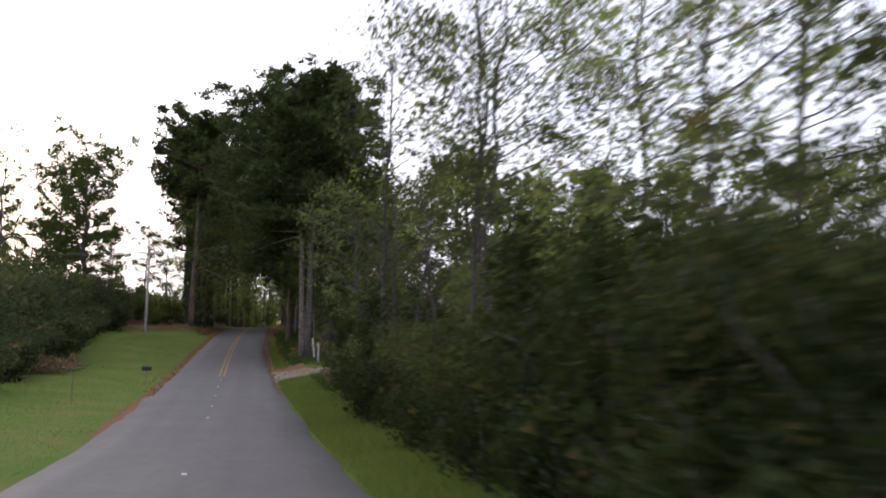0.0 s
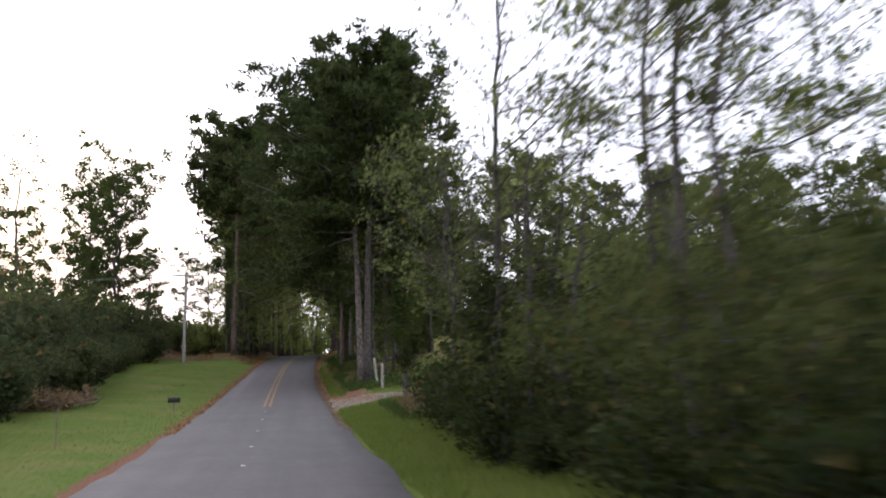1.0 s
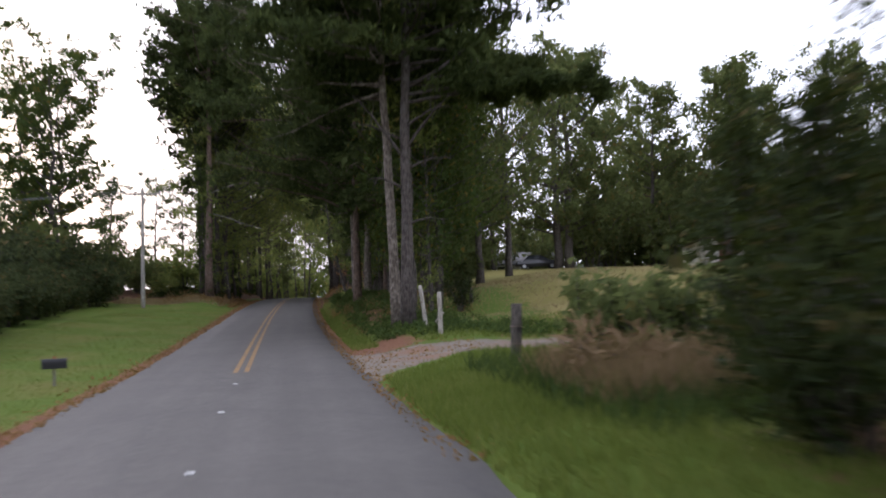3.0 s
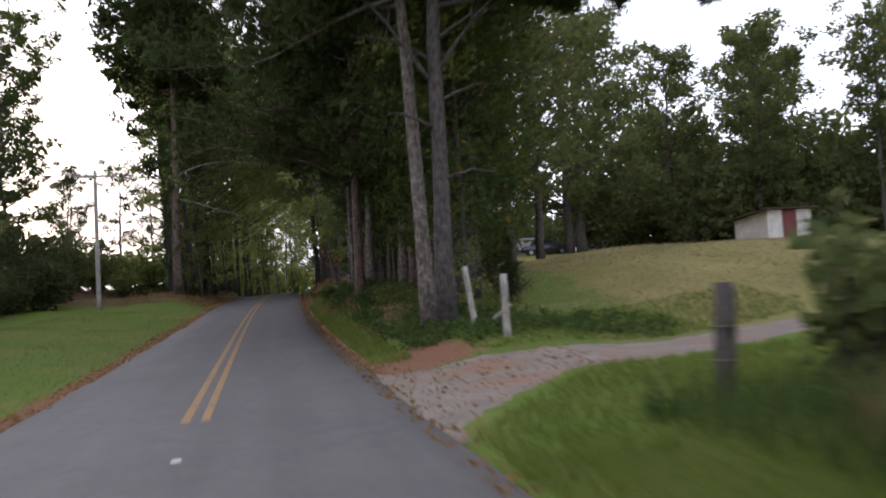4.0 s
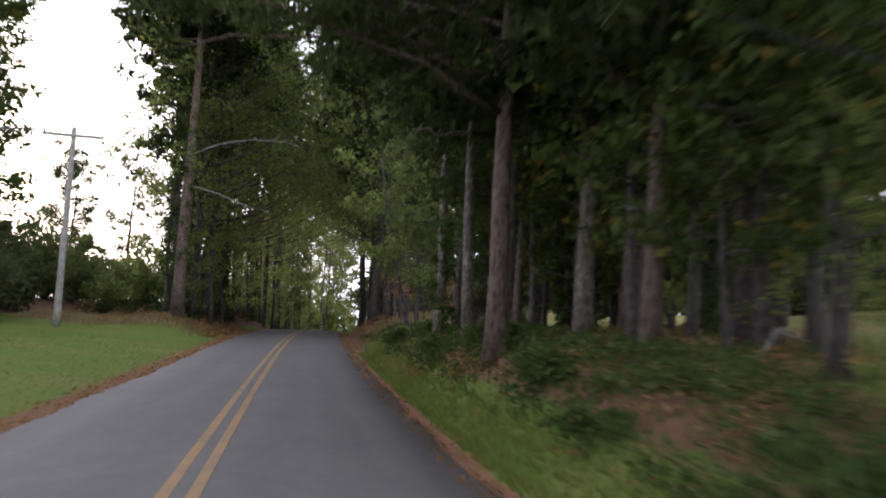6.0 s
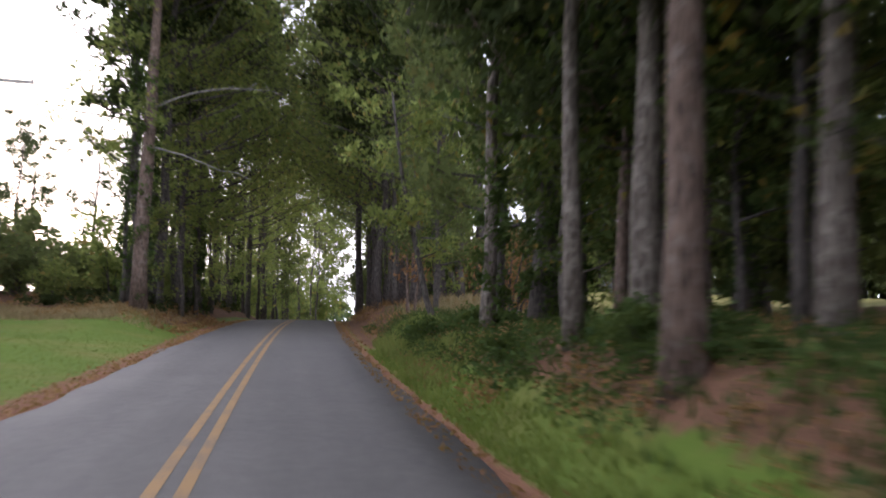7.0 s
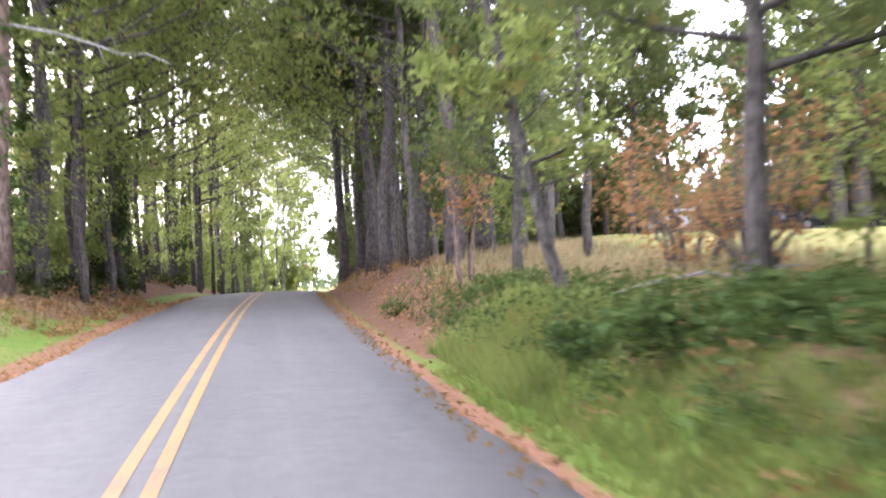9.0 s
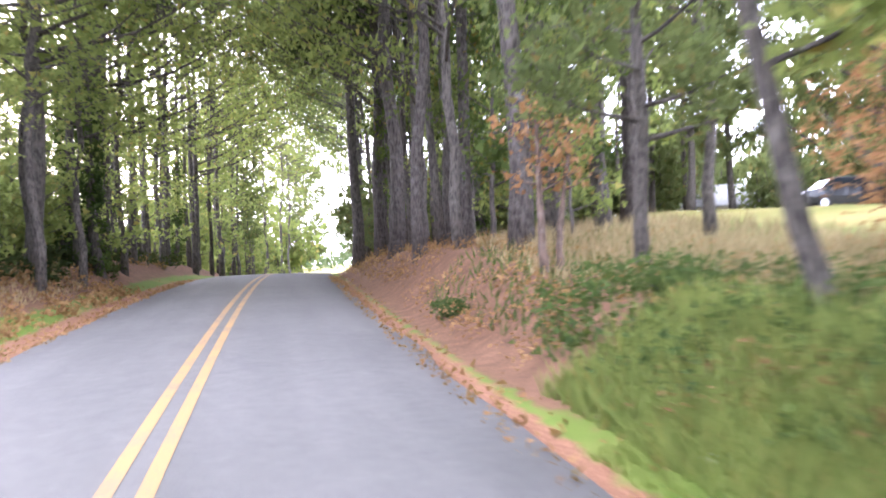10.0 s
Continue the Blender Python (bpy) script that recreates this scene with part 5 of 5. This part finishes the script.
wood_shrub = shrub("woodland_shrub", spot(-8.6, 115.0), 79, 4.4, 2.2, 1700, LIGHT, 9, 0.22, 0.09, 0.9, "airy light green undergrowth shrub inside the wood", group="woodland shrubs")
for u, v, s in [(-9.5 - 2.6 * (k % 3), 108 + 3.4 * k, 0.45 + 0.08 * (k % 4)) for k in range(8)] + [(-6.4 - 1.9 * (k % 2), 140 + 4 * k, 1.0) for k in range(8)] + [(-5.4 - 2.6 * k, 176 + 3 * (k % 3), 1.7 - 0.1 * (k % 3)) for k in range(6)] + [(-5.8 - 0.5 * k, 112.0 + 3.8 * k, 0.5 + 0.08 * (k % 3)) for k in range(8)]:
    plant(wood_shrub, u, v, v * 47, s)
for v in np.arange(44, 106, 3.0):
    edge = float(np.interp(v, [40, 50, 60, 75, 90, 100, 112], [-9.0, -9.2, -9.8, -10.6, -12.0, -12.5, -12.0]))
    plant(thicket_kinds[0], edge - 0.8 + rng.normal(0, 0.4), v + rng.normal(0, 0.5), rng.random() * 360, 0.7 + 0.35 * rng.random())
    plant(thicket_kinds[1], edge - 3.2 + rng.normal(0, 0.5), v + rng.normal(0, 0.7), rng.random() * 360, 0.88 + 0.45 * rng.random())
for v in (48, 56, 64, 72, 80, 88, 97, 106):
    plant(far_thicket, -17.5 + rng.normal(0, 1), v, rng.random() * 360, 1.25)
plant(thicket_kinds[0], -8.7, 41.5, 30, 0.75)
plant(thicket_kinds[0], -9.4, 38.0, 130, 0.95)

loose_kinds = [
    tree("field_tree", spot(-15.8, 103.0), 73, 17.0, 0.17, 0.3, 4.4, 30, 9500, OAK, BARK_DARK, clump=0.72, shape=(0.8, 0.8, 1.0), long=0.17, wide=0.085, wiggle=0.03, twigs=4, label="tall dark tree with a broken airy crown beyond the lawn", group="trees beyond the lawn"),
    tree("field_tree", spot(-19.0, 105.0), 74, 15.5, 0.17, 0.28, 4.2, 28, 9000, OAK, BARK_DARK, clump=0.72, shape=(0.8, 0.8, 1.0), long=0.17, wide=0.085, wiggle=0.03, twigs=4, label="tall dark tree with a broken airy crown beyond the lawn", group="trees beyond the lawn"),
    tree("field_tree", spot(-18.2, 80.0), 75, 14.0, 0.13, 0.3, 3.0, 16, 1800, OAK, BARK_DARK, clump=0.8, shape=(0.7, 1.0, 0.8), long=0.13, wide=0.05, wiggle=0.035, twigs=3, label="half-bare thin tree beyond the lawn", group="trees beyond the lawn"),
]
for u, v, turn, size, k in ((-17.2, 109.0, 60, 0.95, 0), (-23.5, 99.0, 150, 0.8, 1), (-20.5, 74.0, 250, 0.95, 2), (-18.5, 92.0, 310, 0.6, 1)):
    plant(loose_kinds[k], u, v, turn, size)
far_pine = tree("far_pine", spot(-16.0, 138.0), 76, 12.0, 0.14, 0.35, 2.6, 18, 1900, PINE, BARK_DARK, "pine", shape=(0.6, 1.0, 0.6), clump=0.75, long=0.26, wide=0.028, label="small pine with layered boughs in the distance", group="distant pines")
for u, v, turn, s in ((-19, 131, 40, 0.9), (-21.5, 141, 90, 1.0), (-14.5, 146, 130, 1.0), (-25, 128, 170, 0.9), (-28, 138, 210, 1.0), (-23, 120, 300, 0.75), (-33, 122, 20, 0.9)):
    plant(far_pine, u, v, turn, s)

brushwood = thing("brush_pile", spot(-9.2, 54.5))
rng = np.random.default_rng(77)
sticks = []
for k in range(70):
    a, e = rng.random() * 6.28, np.array([rng.normal(0, 0.9), rng.normal(0, 2.0), 0.05 + 0.5 * rng.random()])
    d = np.array([math.cos(a), math.sin(a), rng.normal(0, 0.2)]) * (0.5 + rng.random())
    sticks.append(tube(np.stack([e - d, e + rng.normal(0, 0.05, 3), e + d]), [0.03, 0.025, 0.012], 5))
part("stick_tangle", join(sticks), BARK_RED, brushwood)
vv, ff = leaves(rng, rng.normal(0, 1, (40, 3)) * [0.9, 2.0, 0.12] + [0, 0, 0.35], np.full(40, 0.45), 2600, 0.16, 0.05)
part("dead_leaves", (vv.tolist(), ff.tolist()), BRACKEN, brushwood)
tagged(brushwood, "heap of brown cut brushwood at the lawn's edge", "brush pile")

# behind the field
back_kinds = [
    tree("oak_tree", field_spot(27.8, 117.5), 81, 19.5, 0.42, 0.16, 7.5, 34, 12000, BRUSH, BARK_DARK, clump=1.5, shape=(0.85, 1.0, 0.4), long=0.28, wide=0.11, label="broad dark oak standing on the field's crest", group="trees behind the field"),
    tree("oak_tree", field_spot(44.0, 116.0), 82, 18.5, 0.26, 0.24, 4.6, 30, 8500, BRUSH, BARK_DARK, clump=1.3, shape=(0.7, 1.0, 0.5), long=0.28, wide=0.11, label="tall tree behind the field", group="trees behind the field"),
    tree("oak_tree", field_spot(52.0, 110.0), 83, 19.0, 0.2, 0.42, 3.8, 24, 5200, BRUSH, BARK_DARK, clump=1.2, shape=(0.5, 1.0, 0.6), long=0.28, wide=0.1, label="tall thin-stemmed tree behind the field", group="trees behind the field"),
]
for x, y, turn, s, k in ((16.5, 126, 30, 0.72, 2), (19.8, 128.0, 130, 0.75, 2), (23.4, 131.5, 20, 0.8, 2), (14.5, 138, 210, 0.8, 2), (21.5, 144, 100, 0.8, 2), (13.2, 122, 300, 0.6, 2), (18.2, 121, 60, 0.6, 1), (21.8, 124, 250, 0.58, 1), (38.0, 122, 80, 0.95, 1), (47.5, 121, 170, 1.0, 2), (57.0, 112, 200, 1.0, 1), (60.5, 104, 60, 1.0, 2), (66.0, 104, 300, 1.05, 1), (65.0, 95, 240, 1.0, 2), (74.0, 95, 10, 1.1, 0), (70.0, 85, 130, 1.0, 1), (78.0, 84, 220, 1.0, 1), (74.0, 74, 320, 1.0, 2), (80.0, 72, 20, 1.1, 0), (78, 60, 90, 1.0, 1), (40, 140, 190, 1.0, 0), (52, 128, 10, 1.0, 0), (26.8, 118.0, 200, 0.95, 0)):
    copy_thing(back_kinds[k], pose(*field_spot(x, y), 0, 0, turn) @ Matrix.Scale(s, 4))
back_bush = shrub("thicket_shrub", field_spot(31.0, 121.0), 84, 9.0, 4.4, 3000, BRUSH, 12, 0.38, 0.165, 1.35, "dark leafy growth under the trees behind the field", group="growth behind the field")
for k, (x, y) in enumerate(((34, 124), (39, 119), (44, 119), (48, 115), (53, 114), (56, 107), (61, 107), (63, 99), (68, 99), (68, 90), (73, 88), (72, 79), (77, 77), (20, 130), (15, 131), (74, 66), (36, 130), (46, 126), (58, 118), (68, 108), (20, 146), (24, 147.5), (28.5, 149), (33, 147), (25, 152), (34, 152), (16, 148), (44, 148), (13.5, 127), (16.5, 129.5), (19, 131), (22, 134), (25, 137), (12.5, 135), (17.5, 138), (21, 150), (30, 146))):
    copy_thing(back_bush, pose(*field_spot(x, y), 0, 0, k * 67) @ Matrix.Scale((0.85 if x > 32 else 0.52) + 0.11 * (k % 4), 4))
for k, (x, y) in enumerate(((30, 133), (37, 134), (43, 131), (49, 130), (54, 125), (60, 122), (65, 116), (70, 111), (74, 104), (79, 98), (83, 90), (86, 82), (20, 156), (28, 158), (36, 158), (46, 142), (56, 134), (66, 126))):
    copy_thing(back_bush, pose(*field_spot(x, y), 0, 0, k * 67) @ Matrix.Scale((1.5 if x > 40 else 0.62) + 0.14 * (k % 4), 4))

# ---------------- undergrowth, grass, far woods ----------------
rng = np.random.default_rng(90)


def scatter(n, u0, u1, v0, v1):
    u, v = u0 + (u1 - u0) * rng.random(n), v0 + (v1 - v0) * rng.random(n)
    return u, v, np.stack([centre(v) + u, v, land(u, v)], 1)


def cover(name, spots, count, r, long, wide, material, label, category, lift=0.4):
    v, f = leaves(rng, spots, np.full(len(spots), r), count, long, wide, 0.6, lift)
    v[:, 2] = np.maximum(v[:, 2], -5)
    return tagged(part(name, (v.tolist(), f.tolist()), material), label, category, kind="stuff")


_, _, p = scatter(420, 3.7, 6.0, 66, 98)
cover("undergrowth", p + [0, 0, 0.1], 24000, 0.4, 0.06, 0.024, IVY, "low green creepers and weeds on the bank", "undergrowth")
_, _, p = scatter(110, 3.9, 6.4, 60.5, 67)
cover("undergrowth", p + [0, 0, 0.06], 6500, 0.35, 0.07, 0.028, IVY, "low green weeds and creepers round the twin pines", "undergrowth")
_, _, p = scatter(130, 4.6, 9.6, 59.4, 63.5)
cover("undergrowth", p + [0, 0, 0.05], 7000, 0.35, 0.07, 0.028, IVY, "low dark green weeds between the posts and the driveway", "undergrowth")
_, _, p = scatter(700, 3.5, 8.0, 66, 128)
cover("leaf_litter", p + [0, 0, 0.02], 44000, 0.5, 0.045, 0.018, BROWN, "fallen brown leaves and needles under the pines", "leaf litter", 0.0)
_, _, p = scatter(220, -11, -4.6, 104, 134)
cover("leaf_litter", p + [0, 0, 0.05], 9000, 0.5, 0.1, 0.035, BROWN, "fallen brown leaves on the wooded bank", "leaf litter", 0.0)
_, _, p = scatter(160, -10, -4.4, 105, 134)
cover("undergrowth", p + [0, 0, 0.2], 9000, 0.5, 0.15, 0.055, SHADED_SHRUB, "low green saplings and weeds in the wood", "undergrowth")


def grass(name, n, u0, u1, v0, v1, tall, material, label, blade=0.012):
    u, v, p = scatter(n, u0, u1, v0, v1)
    drive = (u > 2) & (v > np.interp(u, [2.3, 3.6, 5.2, 7, 9.2, 13], [50.4, 52.7, 54.7, 55.7, 56.7, 58.4])) & (v < np.interp(u, [2.3, 3.6, 5.2, 7, 9.2, 13, 20], [59.5, 59, 58.3, 58.6, 59.5, 61.2, 63.6]))
    u, v, p = u[~drive], v[~drive], p[~drive]
    n = len(u)
    a = rng.random(n) * 6.283
    s = np.stack([np.cos(a), np.sin(a), 0 * a], 1) * blade * (1 + rng.random((n, 1)))
    top = np.stack([rng.normal(0, 0.4, n), rng.normal(0, 0.4, n), np.ones(n)], 1) * tall * (0.5 + rng.random((n, 1)))
    vv = np.stack([p - s - [0, 0, 0.02], p + s - [0, 0, 0.02], p + top], 1).reshape(-1, 3)
    ff = np.arange(3 * n).reshape(-1, 3)
    return tagged(part(name, (vv.tolist(), ff.tolist()), material), label, "grass", kind="stuff")


grass("lawn_grass", 70000, -9.8, -2.75, 14, 101, 0.045, GRASS, "short green lawn grass beside the road", 0.005)
grass("verge_grass", 30000, 2.8, 5.4, 6, 50, 0.15, GRASS, "uneven green verge grass along the hedge")
grass("verge_grass", 8500, 2.9, 3.7, 60, 93, 0.09, GRASS, "uneven green grass along the foot of the bank")
grass("dry_grass", 4200, -11.5, -5.6, 100.5, 105, 0.2, HAY, "tall dry yellow grass at the lawn's end")
grass("field_grass", 18000, 7.0, 22.0, 57, 76, 0.07, HAY, "short dry yellow-green field grass")
grass("dry_grass", 6000, 5.4, 9.5, 92, 108, 0.3, HAY, "tall dry grass on the bank")

ang = rng.random(520) * 2 * np.pi
dist = (210 + 190 * rng.random(520)) * np.where(np.abs(ang - np.pi / 2) < 0.35, 2.0, 1.0)
fx, fy = np.cos(ang) * dist, 60 + np.sin(ang) * dist
c0 = np.stack([fx, fy, -1.5 + 5 + 6 * rng.random(520)], 1)
v, f = leaves(rng, c0, 5 + 3 * rng.random(520), 40000, 2.2, 0.9, 1.0, 0.1)
tagged(part("far_woods", (v.tolist(), f.tolist()), FARLEAF), "distant dark woods on the horizon", "woods", kind="stuff")

grass("verge_grass", 20000, 2.85, 11.0, 43.5, 56.5, 0.12, GRASS, "uneven green grass between the hedge and the driveway")
grass("bank_grass", 8000, 3.6, 8.0, 64, 104, 0.18, IVY, "thin dark grass and weeds on the bank")
grass("dry_grass", 3000, 4.6, 8.6, 88, 104, 0.2, HAY, "thin dry grass on the bank")
grass("dry_grass", 4000, -9.0, -4.0, 100, 112, 0.16, HAY, "pale dry grass at the wood's edge")
_, _, p = scatter(220, -8.5, -3.1, 101, 114)
cover("leaf_litter", p + [0, 0, 0.02], 14000, 0.45, 0.065, 0.028, BROWN, "fallen brown leaves at the wood's edge", "leaf litter", 0.0)
for side in (-1, 1):
    n = 5200
    u, v = side * (2.45 + np.abs(rng.normal(0, 0.3, n))), 42 + 80 * rng.random(n)
    p = np.stack([centre(v) + u, v, np.where(np.abs(u) < HALF, height(v) + 0.025, land(u, v) + 0.015)], 1)
    cover("road_litter", p, n, 0.02, 0.045, 0.018, BROWN, "fallen pine needles and leaves along the road's edge", "leaf litter", 0.0)
grass("dry_weeds", 3600, 4.9, 7.0, 44.0, 48.2, 0.55, BRACKEN, "tall brown dry weeds standing beside the driveway")
grass("dry_weeds", 4200, 4.4, 8.6, 42.0, 51.0, 0.4, IVY, "green weeds among the dry stalks beside the driveway")
grass("verge_grass", 9000, 4.6, 13.0, 57.0, 64.0, 0.1, GRASS, "uneven green grass between the driveway and the field")
grass("verge_grass", 2600, 13.0, 22.0, 52.0, 60.0, 0.1, GRASS, "uneven green grass beside the driveway")


def along_drive(n, u0, u1):
    u = u0 + (u1 - u0) * rng.random(n)
    lo, hi = np.interp(u, [2.3, 3.6, 5.2, 7, 9.2, 13], [51.0, 53.2, 55.1, 56.1, 57.0, 58.7]), np.interp(u, [2.3, 3.6, 5.2, 7, 9.2, 13], [59.2, 58.7, 58.0, 58.2, 59.1, 60.8])
    v = lo + (hi - lo) * rng.random(n)
    return np.stack([centre(v) + u, v, np.maximum(land(u, v), height(v) - 0.02) + 0.03], 1)


p = along_drive(3200, 2.9, 12.5)
size = 0.008 + 0.014 * rng.random((3200, 1)) ** 2
tip = np.array([[1, 0, 0], [-0.5, 0.87, 0], [-0.5, -0.87, 0], [0.1, 0.1, 0.75]])
pv = (p[:, None] + tip[None] * size[:, None] * (0.7 + 0.6 * rng.random((3200, 4, 1)))).reshape(-1, 3)
k4 = np.arange(3200)[:, None, None] * 4
pf = (k4 + np.array([[0, 1, 3], [1, 2, 3], [2, 0, 3]])[None]).reshape(-1, 3)
tagged(part("gravel", (pv.tolist(), pf.tolist()), grainy("gravel_stone", (0.13, 0.105, 0.09), (0.27, 0.23, 0.2), 14, 90, 0.9, 0.3, 0.004)), "loose pale gravel stones on the driveway", "gravel", kind="stuff")
cover("road_litter", along_drive(500, 2.6, 6.0), 1300, 0.25, 0.04, 0.016, BROWN, "fallen reddish leaves and needles on the driveway's mouth", "leaf litter", 0.0)
grass("verge_grass", 4200, 3.2, 4.6, 90, 95, 0.26, LIGHT, "tall bright green weeds on the bank")
grass("verge_grass", 4000, 3.2, 4.4, 83, 91, 0.16, LIGHT, "bright green weeds along the foot of the bank")
for a, b, r in (((5.2, 80.2), (7.0, 82.6), 0.03), ((4.9, 92.2), (6.6, 90.6), 0.035), ((5.8, 86.2), (7.4, 88.0), 0.025), ((6.0, 69.4), (7.4, 71.2), 0.03)):
    pa, pb = spot(*a), spot(*b)
    dead_branch((pa[0], pa[1], pa[2] + 0.05), (pb[0], pb[1], pb[2] + 0.25), r, 0.12, "fallen pale dead branch lying on the bank")


def crushed_can(u, v):
    """A small dented white can."""
    root = thing("drink_can", spot(u, v), 35)
    white = grainy("white_tin", (0.6, 0.6, 0.6), (0.8, 0.8, 0.8), 9, 60, 0.4, 0.2, 0.003)
    smooth(part("can_body", tube([(-0.065, 0, 0.035), (-0.06, 0, 0.035), (0.0, 0.006, 0.03), (0.055, 0, 0.035), (0.065, 0, 0.035)], [0.024, 0.034, 0.028, 0.034, 0.026], 12), white, root))
    part("lid_rim", tube([(0.064, 0, 0.035), (0.07, 0, 0.035)], [0.027, 0.027], 12), STEEL, root)
    return tagged(root, "crushed white drink can lying in the verge", "can")


crushed_can(3.38, 92.2)
